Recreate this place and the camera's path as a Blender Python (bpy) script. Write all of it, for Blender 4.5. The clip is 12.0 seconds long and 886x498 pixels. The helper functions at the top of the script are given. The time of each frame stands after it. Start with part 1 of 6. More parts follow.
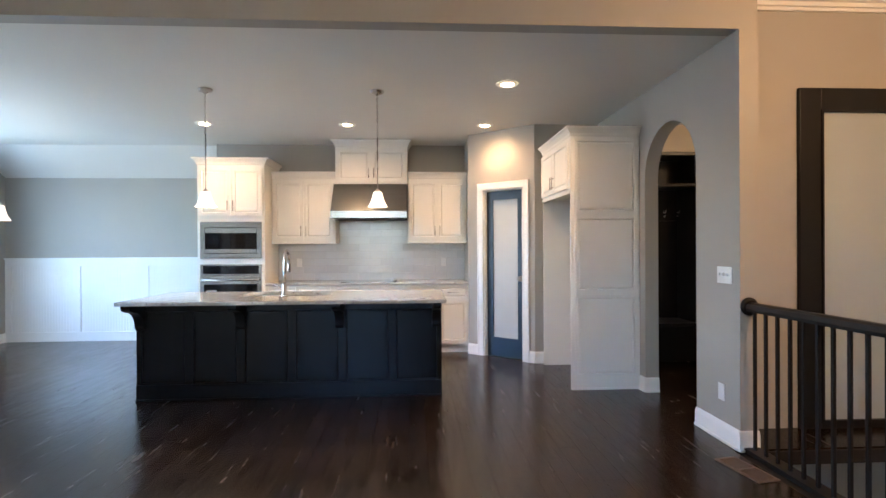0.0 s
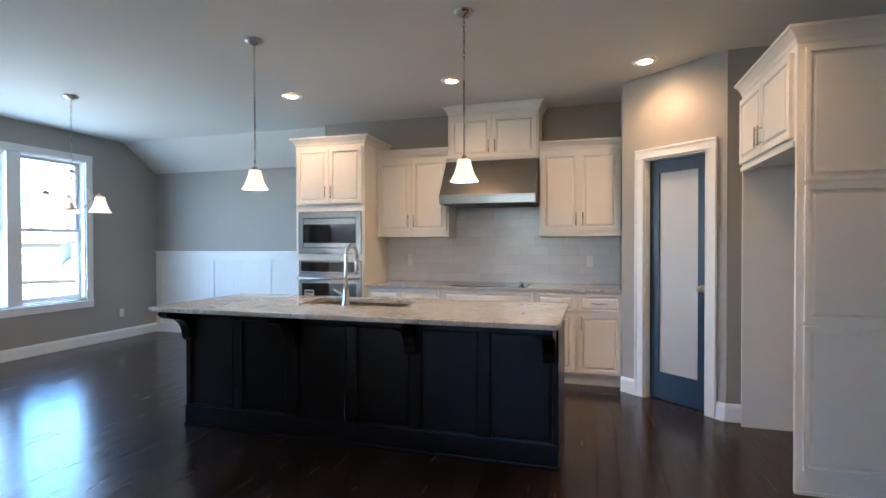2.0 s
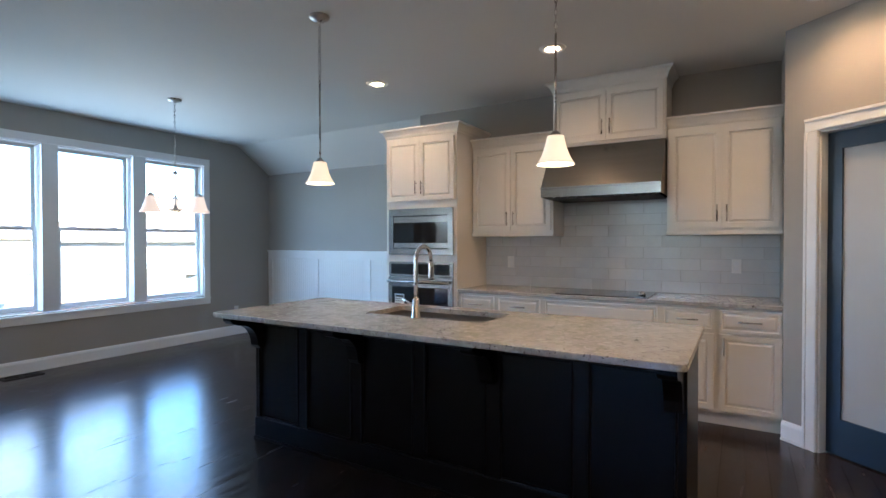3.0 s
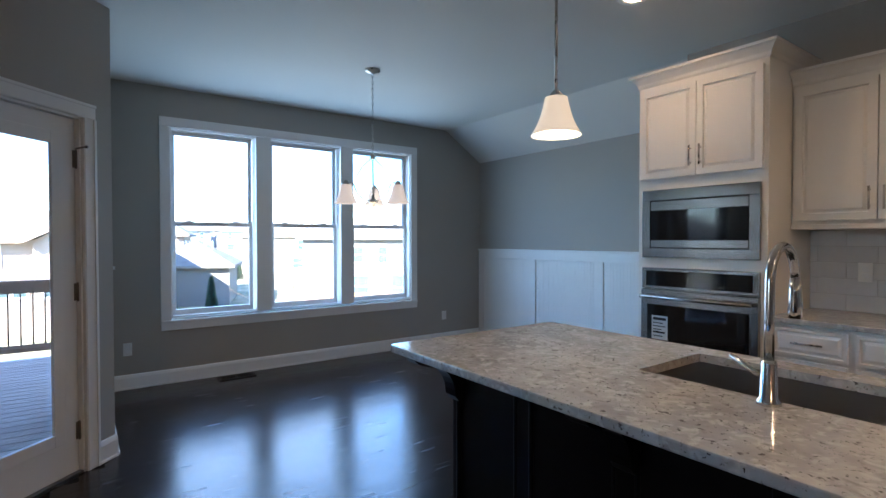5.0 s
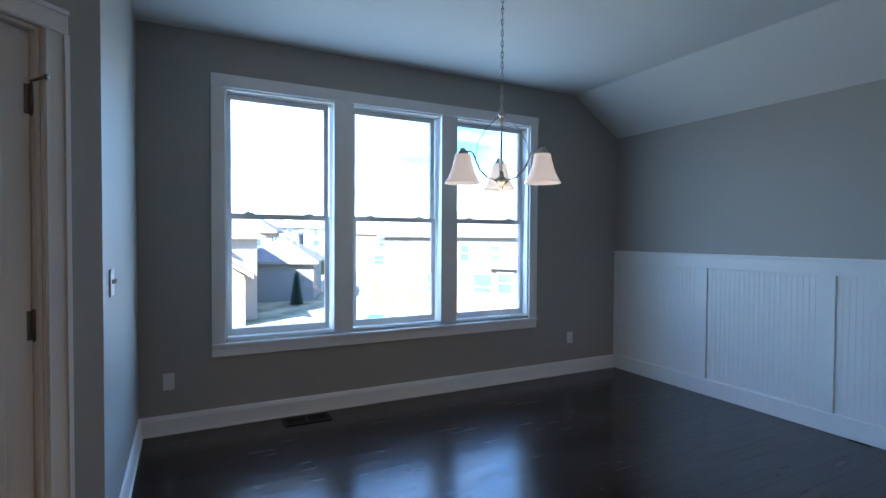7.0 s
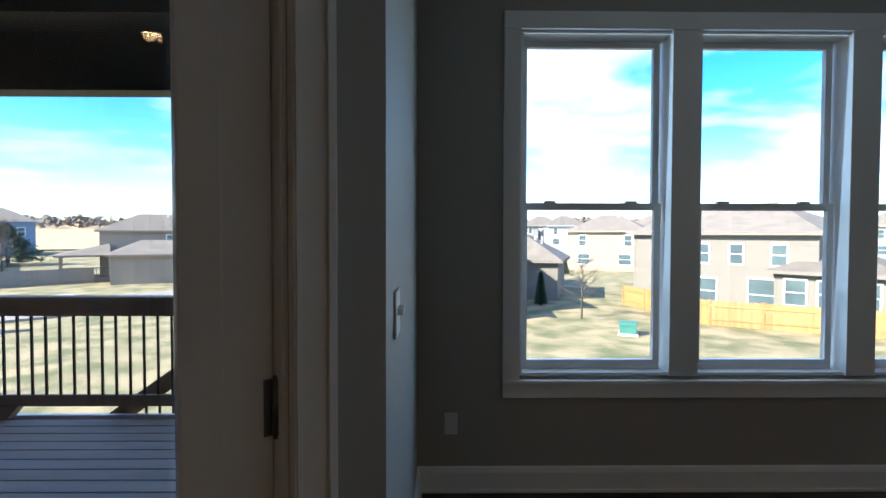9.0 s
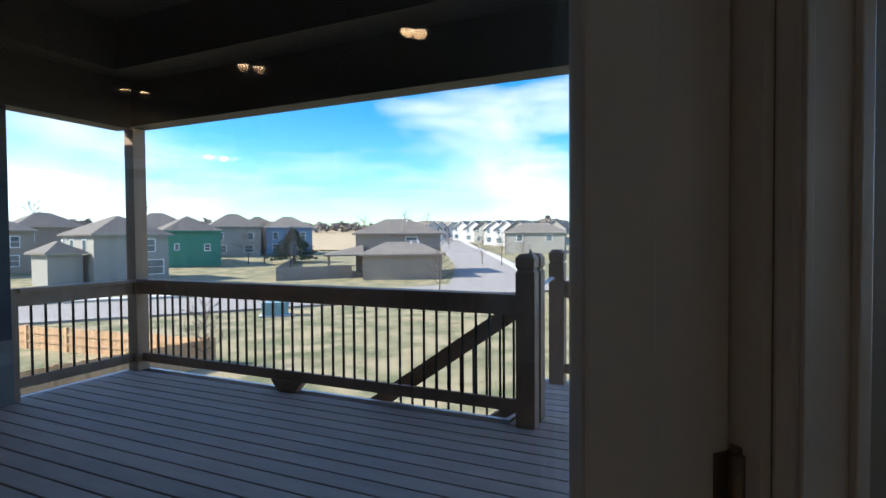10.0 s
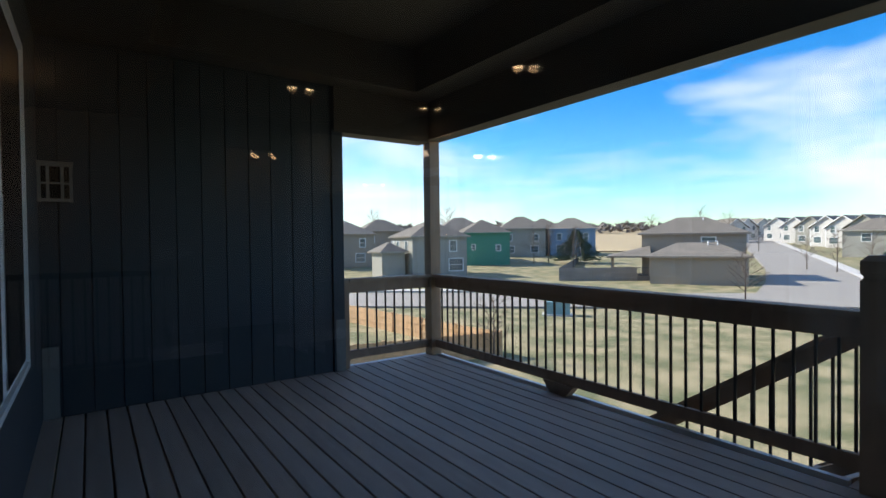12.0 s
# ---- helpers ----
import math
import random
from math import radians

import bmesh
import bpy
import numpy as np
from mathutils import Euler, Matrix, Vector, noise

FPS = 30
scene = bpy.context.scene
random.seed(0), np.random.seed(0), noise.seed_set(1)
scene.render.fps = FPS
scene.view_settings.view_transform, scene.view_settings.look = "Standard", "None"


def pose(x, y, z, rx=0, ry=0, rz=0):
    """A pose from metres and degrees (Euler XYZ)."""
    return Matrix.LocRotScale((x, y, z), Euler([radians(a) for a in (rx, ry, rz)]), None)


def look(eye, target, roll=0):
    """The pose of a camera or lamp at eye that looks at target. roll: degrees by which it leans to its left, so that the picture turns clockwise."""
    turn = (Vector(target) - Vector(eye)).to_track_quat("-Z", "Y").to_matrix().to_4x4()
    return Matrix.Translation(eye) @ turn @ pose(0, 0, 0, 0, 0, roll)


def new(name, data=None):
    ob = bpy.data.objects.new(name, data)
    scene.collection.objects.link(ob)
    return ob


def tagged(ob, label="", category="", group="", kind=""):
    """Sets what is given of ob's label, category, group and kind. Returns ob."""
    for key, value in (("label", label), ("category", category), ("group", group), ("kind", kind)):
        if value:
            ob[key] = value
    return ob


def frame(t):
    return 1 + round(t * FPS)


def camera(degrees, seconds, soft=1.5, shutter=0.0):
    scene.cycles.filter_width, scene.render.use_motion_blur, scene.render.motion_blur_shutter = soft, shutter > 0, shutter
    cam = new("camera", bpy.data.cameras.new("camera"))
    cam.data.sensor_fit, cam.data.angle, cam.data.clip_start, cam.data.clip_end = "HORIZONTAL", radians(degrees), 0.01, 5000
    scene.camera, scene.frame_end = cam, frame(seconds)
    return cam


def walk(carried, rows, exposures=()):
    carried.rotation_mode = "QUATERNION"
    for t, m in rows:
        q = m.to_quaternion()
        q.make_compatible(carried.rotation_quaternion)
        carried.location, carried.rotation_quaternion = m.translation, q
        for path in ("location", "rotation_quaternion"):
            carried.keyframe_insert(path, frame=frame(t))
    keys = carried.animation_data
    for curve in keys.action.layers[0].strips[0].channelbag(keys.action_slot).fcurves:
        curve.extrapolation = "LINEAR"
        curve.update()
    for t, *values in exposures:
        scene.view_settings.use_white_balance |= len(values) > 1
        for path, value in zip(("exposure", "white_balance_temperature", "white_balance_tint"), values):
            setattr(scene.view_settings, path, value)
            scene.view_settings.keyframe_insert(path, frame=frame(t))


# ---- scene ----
cam = camera(82.5, 12.0)
PATH = [
    (0, (0.301, 0.181, 1.359), (0.411, 2.178, 1.354), -0.3),
    (0.5, (0.456, 0.595, 1.366), (0.414, 2.595, 1.354), -0.3),
    (1, (0.555, 1.012, 1.357), (0.35, 3.001, 1.34), -0.2),
    (1.5, (0.676, 1.405, 1.346), (0.301, 3.369, 1.327), -0.1),
    (2, (0.743, 1.767, 1.353), (0.169, 3.683, 1.329), -0.1),
    (2.5, (0.763, 2.131, 1.369), (-0.017, 3.972, 1.342), -0),
    (3, (0.735, 2.466, 1.368), (-0.283, 4.188, 1.339), -0.1),
    (3.5, (0.562, 2.775, 1.373), (-0.636, 4.376, 1.341), -0),
    (5.5, (-0.708, 3.574, 1.357), (-2.401, 4.639, 1.317), 0),
    (6, (-1.106, 3.716, 1.371), (-2.831, 4.728, 1.325), 0.2),
    (6.5, (-1.453, 3.869, 1.372), (-3.191, 4.856, 1.326), 0.3),
    (8.5, (-2.769, 3.904, 1.352), (-4.743, 4.225, 1.299), 0.2),
    (9, (-3.073, 3.715, 1.364), (-5.072, 3.738, 1.308), 0.12),
    (9.5, (-3.303, 3.536, 1.332), (-5.271, 3.184, 1.278), -0.17),
    (10, (-3.463, 3.373, 1.298), (-5.294, 2.569, 1.25), -0.38),
    (10.5, (-3.546, 3.278, 1.285), (-5.183, 2.13, 1.245), -0.56),
    (11, (-3.615, 3.258, 1.275), (-5.08, 1.897, 1.237), -0.69),
    (11.5, (-3.68, 3.267, 1.274), (-5.019, 1.782, 1.236), -0.6),
    (12, (-3.687, 3.308, 1.276), (-4.833, 1.668, 1.242), -0.66),
]
EXPOSURES = [(0, 4.8, 6050, 10), (1.5, 4.45, 6050, 10), (2.5, 3.97, 5850, 10), (3.5, 3.52, 5700, 10), (5.5, 3.15, 5550, 10), (6.5, 2.97, 5450, 10), (8.5, 2.4, 6100, 10),
             (9.0, 1.8, 6400, 9), (9.5, 1.35, 6500, 8), (10.0, 1.22, 6300, 8), (10.5, 1.16, 6250, 7), (11.5, 0.95, 6450, 7), (12, 0.93, 6600, 7)]
walk(cam, [(t, look(eye, target, roll)) for t, eye, target, roll in PATH], EXPOSURES)

# ---- world, sun and large lights ----
SUN_AZ, SUN_EL = 148.0, 33.0          # degrees: clockwise from +y, above the horizon
world = bpy.data.worlds.new("sky_world")
scene.world = world
world.use_nodes = True
wn, wl = world.node_tree.nodes, world.node_tree.links
bg = wn["Background"]
sky = wn.new("ShaderNodeTexSky")
sky.sky_type = "NISHITA"
sky.sun_disc = False
sky.sun_elevation, sky.sun_rotation = radians(SUN_EL), radians(SUN_AZ)
sky.air_density, sky.dust_density, sky.ozone_density = 1.0, 0.2, 2.0
tc = wn.new("ShaderNodeTexCoord")
mp = wn.new("ShaderNodeMapping")
mp.inputs["Scale"].default_value = (1.0, 1.3, 5.0)
mp.inputs["Rotation"].default_value = (0.05, 0.08, 0.5)
cl = wn.new("ShaderNodeTexNoise")
cl.inputs["Scale"].default_value = 2.1
cl.inputs["Detail"].default_value = 9.0
cl.inputs["Roughness"].default_value = 0.55
cl.inputs["Distortion"].default_value = 0.4
cr = wn.new("ShaderNodeValToRGB")
cr.color_ramp.elements[0].position, cr.color_ramp.elements[1].position = 0.43, 0.77
mx = wn.new("ShaderNodeMix")
mx.data_type = "RGBA"
mx.inputs["B"].default_value = (6.3, 6.6, 7.1, 1)
wl.new(tc.outputs["Generated"], mp.inputs["Vector"])
wl.new(mp.outputs["Vector"], cl.inputs["Vector"])
wl.new(cl.outputs["Fac"], cr.inputs["Fac"])
wl.new(cr.outputs["Color"], mx.inputs["Factor"])
hs = wn.new("ShaderNodeHueSaturation")
hs.inputs["Saturation"].default_value, hs.inputs["Value"].default_value = 1.5, 1.25
wl.new(sky.outputs["Color"], hs.inputs["Color"])
tint = wn.new("ShaderNodeMix")
tint.data_type, tint.blend_type = "RGBA", "MULTIPLY"
tint.inputs["Factor"].default_value = 1.0
tint.inputs["B"].default_value = (0.68, 0.87, 1.05, 1)
wl.new(hs.outputs["Color"], tint.inputs["A"])
wl.new(tint.outputs["Result"], mx.inputs["A"])
wl.new(mx.outputs["Result"], bg.inputs["Color"])
bg.inputs["Strength"].default_value = 0.107

sun = new("sun", bpy.data.lights.new("sun", "SUN"))
sun.data.energy, sun.data.angle, sun.data.color = 4.6, radians(0.6), (1.0, 0.93, 0.82)
az, el = radians(SUN_AZ), radians(SUN_EL)
to_sun = Vector((math.sin(az) * math.cos(el), math.cos(az) * math.cos(el), math.sin(el)))
sun.matrix_basis = look(to_sun * 60, (0, 0, 0))


def window_light(x, y, z, target, w, h, watts, color=(0.80, 0.90, 1.0)):
    lamp = new("window_daylight", bpy.data.lights.new("window_daylight", "AREA"))
    lamp.data.shape, lamp.data.size, lamp.data.size_y = "RECTANGLE", w, h
    lamp.data.energy, lamp.data.color = watts, color
    lamp.matrix_basis = look((x, y, z), target)
    return lamp


window_light(-5.775, 5.49, 1.55, (0, 5.49, 1.3), 2.7, 1.8, 5, (0.50, 0.75, 1.0))

# ---- materials ----
def surface(name, c1, c2=None, rough=0.5, scale=8.0, bump=0.0, metal=0.0, fine=60.0, stretch=(1, 1, 1), spread=0.25,
            coat=0.0, per_piece=0.0, island=0.0, rough_var=0.08, coords="world", spec=0.5):
    """Two noises (broad and fine) mix two colours and vary gloss; bump from the fine one."""
    m = bpy.data.materials.new(name)
    m.use_nodes = True
    n, l = m.node_tree.nodes, m.node_tree.links
    p = n["Principled BSDF"]
    c2 = c2 or tuple(min(1.0, v * 0.86) for v in c1)
    if coords == "world":
        vec = n.new("ShaderNodeNewGeometry").outputs["Position"]
    else:
        vec = n.new("ShaderNodeTexCoord").outputs["Object"]
    mp_ = n.new("ShaderNodeMapping")
    mp_.inputs["Scale"].default_value = stretch
    l.new(vec, mp_.inputs["Vector"])
    src = mp_.outputs["Vector"]
    info = n.new("ShaderNodeObjectInfo") if per_piece else None
    if per_piece:
        add = n.new("ShaderNodeVectorMath")
        add.operation = "MULTIPLY_ADD"
        l.new(info.outputs["Random"], add.inputs[0])
        add.inputs[1].default_value = (37.0, 19.0, 11.0)
        l.new(src, add.inputs[2])
        src = add.outputs["Vector"]
    broad, tiny = n.new("ShaderNodeTexNoise"), n.new("ShaderNodeTexNoise")
    for node, sc, det in ((broad, scale, 4.0), (tiny, fine, 6.0)):
        node.inputs["Scale"].default_value, node.inputs["Detail"].default_value = sc, det
        l.new(src, node.inputs["Vector"])
    mix = n.new("ShaderNodeMath")
    mix.operation = "MULTIPLY_ADD"
    l.new(tiny.outputs["Fac"], mix.inputs[0])
    mix.inputs[1].default_value = 0.45
    l.new(broad.outputs["Fac"], mix.inputs[2])
    ramp = n.new("ShaderNodeValToRGB")
    e = ramp.color_ramp.elements
    e[0].position, e[1].position = 0.72 - spread, 0.72 + spread
    e[0].color, e[1].color = (*c2, 1), (*c1, 1)
    l.new(mix.outputs["Value"], ramp.inputs["Fac"])
    color = ramp.outputs["Color"]
    if per_piece or island:
        hsv = n.new("ShaderNodeHueSaturation")
        rng = n.new("ShaderNodeMapRange")
        amount = per_piece or island
        rng.inputs["To Min"].default_value, rng.inputs["To Max"].default_value = 1 - amount, 1 + amount
        if per_piece:
            l.new(info.outputs["Random"], rng.inputs["Value"])
        else:
            l.new(n.new("ShaderNodeNewGeometry").outputs["Random Per Island"], rng.inputs["Value"])
        l.new(rng.outputs["Result"], hsv.inputs["Value"])
        l.new(color, hsv.inputs["Color"])
        color = hsv.outputs["Color"]
    l.new(color, p.inputs["Base Color"])
    rr = n.new("ShaderNodeMapRange")
    rr.inputs["To Min"].default_value, rr.inputs["To Max"].default_value = max(0.02, rough - rough_var), min(1, rough + rough_var)
    l.new(broad.outputs["Fac"], rr.inputs["Value"])
    l.new(rr.outputs["Result"], p.inputs["Roughness"])
    p.inputs["Metallic"].default_value = metal
    p.inputs["Specular IOR Level"].default_value = spec
    p.inputs["Coat Weight"].default_value = coat
    p.inputs["Coat Roughness"].default_value = 0.08
    if bump:
        b = n.new("ShaderNodeBump")
        b.inputs["Strength"].default_value = bump
        b.inputs["Distance"].default_value = 0.004
        l.new(tiny.outputs["Fac"], b.inputs["Height"])
        l.new(b.outputs["Normal"], p.inputs["Normal"])
    return m


def clear_glass(name, tint=(1, 1, 1)):
    m = bpy.data.materials.new(name)
    m.use_nodes = True
    n, l = m.node_tree.nodes, m.node_tree.links
    n.remove(n["Principled BSDF"])
    tr, gl, mixn, fr = (n.new("ShaderNodeBsdfTransparent"), n.new("ShaderNodeBsdfGlossy"), n.new("ShaderNodeMixShader"),
                        n.new("ShaderNodeLayerWeight"))
    p5, ma = n.new("ShaderNodeMath"), n.new("ShaderNodeMath")
    p5.operation, ma.operation = "POWER", "MULTIPLY_ADD"
    fr.inputs["Blend"].default_value = 0.5
    p5.inputs[1].default_value, ma.inputs[1].default_value, ma.inputs[2].default_value = 5.0, 0.9, 0.035
    tr.inputs["Color"].default_value = (*tint, 1)
    gl.inputs["Roughness"].default_value = 0.0
    l.new(fr.outputs["Facing"], p5.inputs[0])
    l.new(p5.outputs["Value"], ma.inputs[0])
    l.new(ma.outputs["Value"], mixn.inputs["Fac"])
    l.new(tr.outputs["BSDF"], mixn.inputs[1])
    l.new(gl.outputs["BSDF"], mixn.inputs[2])
    l.new(mixn.outputs["Shader"], n["Material Output"].inputs["Surface"])
    return m


def glow(name, color, strength):
    m = bpy.data.materials.new(name)
    m.use_nodes = True
    p = m.node_tree.nodes["Principled BSDF"]
    p.inputs["Base Color"].default_value = (0.9, 0.88, 0.82, 1)
    p.inputs["Emission Color"].default_value = (*color, 1)
    p.inputs["Emission Strength"].default_value = strength
    return m


def stone_top(name):
    """Pale polished granite: cream ground, grey clouds, brown and black flecks."""
    m = bpy.data.materials.new(name)
    m.use_nodes = True
    n, l = m.node_tree.nodes, m.node_tree.links
    p = n["Principled BSDF"]
    pos = n.new("ShaderNodeNewGeometry").outputs["Position"]

    def layer(scale, lo, hi, detail=6.0, dist=0.6):
        t = n.new("ShaderNodeTexNoise")
        t.inputs["Scale"].default_value, t.inputs["Detail"].default_value, t.inputs["Distortion"].default_value = scale, detail, dist
        l.new(pos, t.inputs["Vector"])
        r = n.new("ShaderNodeValToRGB")
        r.color_ramp.elements[0].position, r.color_ramp.elements[1].position = lo, hi
        l.new(t.outputs["Fac"], r.inputs["Fac"])
        return r.outputs["Color"]

    def mixed(fac, a, b):
        mn = n.new("ShaderNodeMix")
        mn.data_type = "RGBA"
        l.new(fac, mn.inputs["Factor"])
        if isinstance(a, tuple):
            mn.inputs["A"].default_value = (*a, 1)
        else:
            l.new(a, mn.inputs["A"])
        mn.inputs["B"].default_value = (*b, 1)
        return mn.outputs["Result"]
    c = mixed(layer(7, 0.36, 0.66), (0.47, 0.45, 0.43), (0.34, 0.33, 0.32))
    c = mixed(layer(30, 0.50, 0.66, 6), c, (0.54, 0.525, 0.505))
    c = mixed(layer(21, 0.585, 0.70, 8, 1.0), c, (0.31, 0.29, 0.275))
    c = mixed(layer(55, 0.63, 0.69, 6, 0.4), c, (0.12, 0.108, 0.102))
    c = mixed(layer(90, 0.65, 0.70, 4), c, (0.04, 0.037, 0.037))
    l.new(c, p.inputs["Base Color"])
    p.inputs["Roughness"].default_value = 0.08
    return m


M_WALL = surface("wall_paint", (0.37, 0.35, 0.315), (0.347, 0.328, 0.296), rough=0.6, scale=1.2, fine=260, bump=0.05)
M_CEIL = surface("ceiling_paint", (0.70, 0.68, 0.64), (0.67, 0.65, 0.615), rough=0.8, scale=1.0, fine=180, bump=0.08)
M_TRIM = surface("white_trim_paint", (0.80, 0.80, 0.79), (0.77, 0.77, 0.76), rough=0.35, scale=3, fine=90, bump=0.02)
M_CAB = surface("cabinet_cream_paint", (0.78, 0.76, 0.72), (0.75, 0.73, 0.69), rough=0.38, scale=3, fine=90, bump=0.02)
M_FLOOR = surface("dark_hardwood", (0.029, 0.0185, 0.0145), (0.014, 0.009, 0.0075), rough=0.22, scale=3, fine=40, bump=0.04,
                  stretch=(9, 0.9, 1), per_piece=0.30, rough_var=0.15, spec=0.45)
M_FLOOR_REST = surface("dark_hardwood_rest", (0.029, 0.0185, 0.0145), (0.014, 0.009, 0.0075), rough=0.22, scale=3, fine=40, bump=0.04,
                       stretch=(9, 0.9, 1), island=0.30, rough_var=0.15, spec=0.45)
M_JOINT = surface("floor_underlay", (0.010, 0.007, 0.006), rough=0.8)
M_ESP = surface("espresso_stain", (0.0055, 0.0048, 0.0046), (0.0045, 0.004, 0.0038), rough=0.30, scale=4, fine=50, stretch=(6, 6, 0.8), spec=0.14, rough_var=0.02)
M_STONE = stone_top("granite")
M_STEEL = surface("brushed_steel", (0.40, 0.385, 0.365), (0.35, 0.335, 0.32), rough=0.25, scale=2, fine=320, metal=1.0, stretch=(0.3, 1, 9), rough_var=0.04)
M_NICKEL = surface("satin_nickel", (0.50, 0.47, 0.44), (0.44, 0.41, 0.38), rough=0.28, metal=1.0, scale=9)
M_CHROME = surface("polished_nickel", (0.66, 0.64, 0.62), rough=0.12, metal=1.0, scale=9, rough_var=0.03)
M_BLACK = surface("black_glass", (0.008, 0.008, 0.009), rough=0.06, scale=3, rough_var=0.02)
M_SHADE = glow("frosted_glass_lit", (1.0, 0.72, 0.46), 0.075)
M_SHADE2 = glow("frosted_glass_dim", (1.0, 0.74, 0.58), 0.06)
M_FRAMED = surface("bluish_light_panel", (0.36, 0.40, 0.41), (0.33, 0.37, 0.38), rough=0.5, scale=1.2, fine=200, bump=0.04)
M_LAMP = glow("lamp_lens", (1.0, 0.66, 0.36), 6.0)
M_TILE = surface("white_subway_glaze", (0.62, 0.63, 0.63), (0.56, 0.57, 0.58), rough=0.18, scale=5, fine=30, per_piece=0.06, bump=0.02)
M_GROUT = surface("grout", (0.47, 0.47, 0.46), rough=0.85, fine=200, bump=0.1)
M_NAVY = surface("navy_door_paint", (0.014, 0.034, 0.066), (0.012, 0.029, 0.057), rough=0.35, scale=3, bump=0.02)
M_BLACKWOOD = surface("black_stained_wood", (0.007, 0.006, 0.006), rough=0.42, scale=4, bump=0.05, spec=0.25)
M_SINK = surface("black_composite", (0.012, 0.012, 0.012), rough=0.35, scale=8)
# serves the raw corner boards and the lantern's shaded white
M_RAW_SHADED = surface("primed_and_shaded_trim", (0.22, 0.21, 0.19), rough=0.7, scale=4)
M_GLASS = clear_glass("window_glass")
M_SCREEN = surface("insect_screen_mesh", (0.014, 0.014, 0.015), rough=0.9, scale=4, spec=0.1)
M_SCREEN.node_tree.nodes["Principled BSDF"].inputs["Alpha"].default_value = 0.8
M_FROST = surface("frosted_glass", (0.52, 0.52, 0.51), (0.48, 0.48, 0.48), rough=0.35, scale=2, fine=300, bump=0.05)
M_VINYL = surface("white_vinyl", (0.78, 0.79, 0.80), rough=0.35, scale=3)
M_PLATE = surface("white_plate", (0.80, 0.80, 0.78), rough=0.35, scale=6)
M_HINGE = surface("dark_nickel", (0.22, 0.20, 0.18), rough=0.35, metal=1.0)
M_DECK = surface("composite_decking", (0.52, 0.40, 0.32), (0.39, 0.295, 0.235), rough=0.7, scale=3, fine=90, stretch=(6, 0.7, 1), bump=0.12, per_piece=0.12)
M_CEDAR = surface("cedar", (0.42, 0.27, 0.17), (0.26, 0.165, 0.105), rough=0.65, scale=3, fine=30, stretch=(5, 5, 1.2), bump=0.15, coords="object")
M_PORCH = surface("dark_porch_paint", (0.060, 0.051, 0.044), (0.048, 0.041, 0.036), rough=0.7, scale=2, bump=0.06)
M_SIDING = surface("slate_blue_siding", (0.030, 0.042, 0.052), (0.024, 0.035, 0.044), rough=0.65, scale=2, fine=120, stretch=(5, 5, 0.6), bump=0.1)
M_BALUSTER = surface("bronze_baluster", (0.020, 0.017, 0.016), rough=0.45, metal=0.4)
M_GRASS = surface("dormant_grass", (0.335, 0.28, 0.16), (0.12, 0.13, 0.055), rough=0.95, scale=0.6, fine=15, bump=0.6, spread=0.12)
M_ROAD = surface("concrete_road", (0.32, 0.295, 0.26), (0.26, 0.24, 0.215), rough=0.9, scale=0.4, fine=8, bump=0.1)


# ---- building helpers ----
def box(bm, x0, x1, y0, y1, z0, z1, bev=0.0):
    vs = [bm.verts.new(c) for c in ((x0, y0, z0), (x1, y0, z0), (x1, y1, z0), (x0, y1, z0), (x0, y0, z1), (x1, y0, z1), (x1, y1, z1), (x0, y1, z1))]
    fs = [bm.faces.new([vs[i] for i in q]) for q in ((3, 2, 1, 0), (4, 5, 6, 7), (0, 1, 5, 4), (1, 2, 6, 5), (2, 3, 7, 6), (3, 0, 4, 7))]
    if bev:
        edges = {e for f_ in fs for e in f_.edges}
        bmesh.ops.bevel(bm, geom=list(edges), offset=bev, segments=2, profile=0.6, affect="EDGES")
    return fs


def boxed(*args, bev=0.0):
    bm = bmesh.new()
    box(bm, *args, bev=bev)
    return bm


def lathe(bm, profile, n=24, cx=0.0, cy=0.0, smooth=True):
    rings = []
    for r, z in profile:
        rings.append([bm.verts.new((cx + r * math.cos(2 * math.pi * i / n), cy + r * math.sin(2 * math.pi * i / n), z)) for i in range(n)])
    for a_, b_ in zip(rings, rings[1:]):
        for i in range(n):
            f_ = bm.faces.new((a_[i], a_[(i + 1) % n], b_[(i + 1) % n], b_[i]))
            f_.smooth = smooth
    return rings


def capped(bm, rings):
    bm.faces.new(list(reversed(rings[0])))
    bm.faces.new(rings[-1])


def rod(bm, a_, b_, r, n=10):
    """A closed round bar from a_ to b_."""
    a_, b_ = Vector(a_), Vector(b_)
    q = (b_ - a_).to_track_quat("Z", "Y").to_matrix()
    rings = []
    for c in (a_, b_):
        rings.append([bm.verts.new(c + q @ Vector((r * math.cos(2 * math.pi * i / n), r * math.sin(2 * math.pi * i / n), 0))) for i in range(n)])
    for i in range(n):
        bm.faces.new((rings[0][i], rings[0][(i + 1) % n], rings[1][(i + 1) % n], rings[1][i])).smooth = True
    capped(bm, rings)


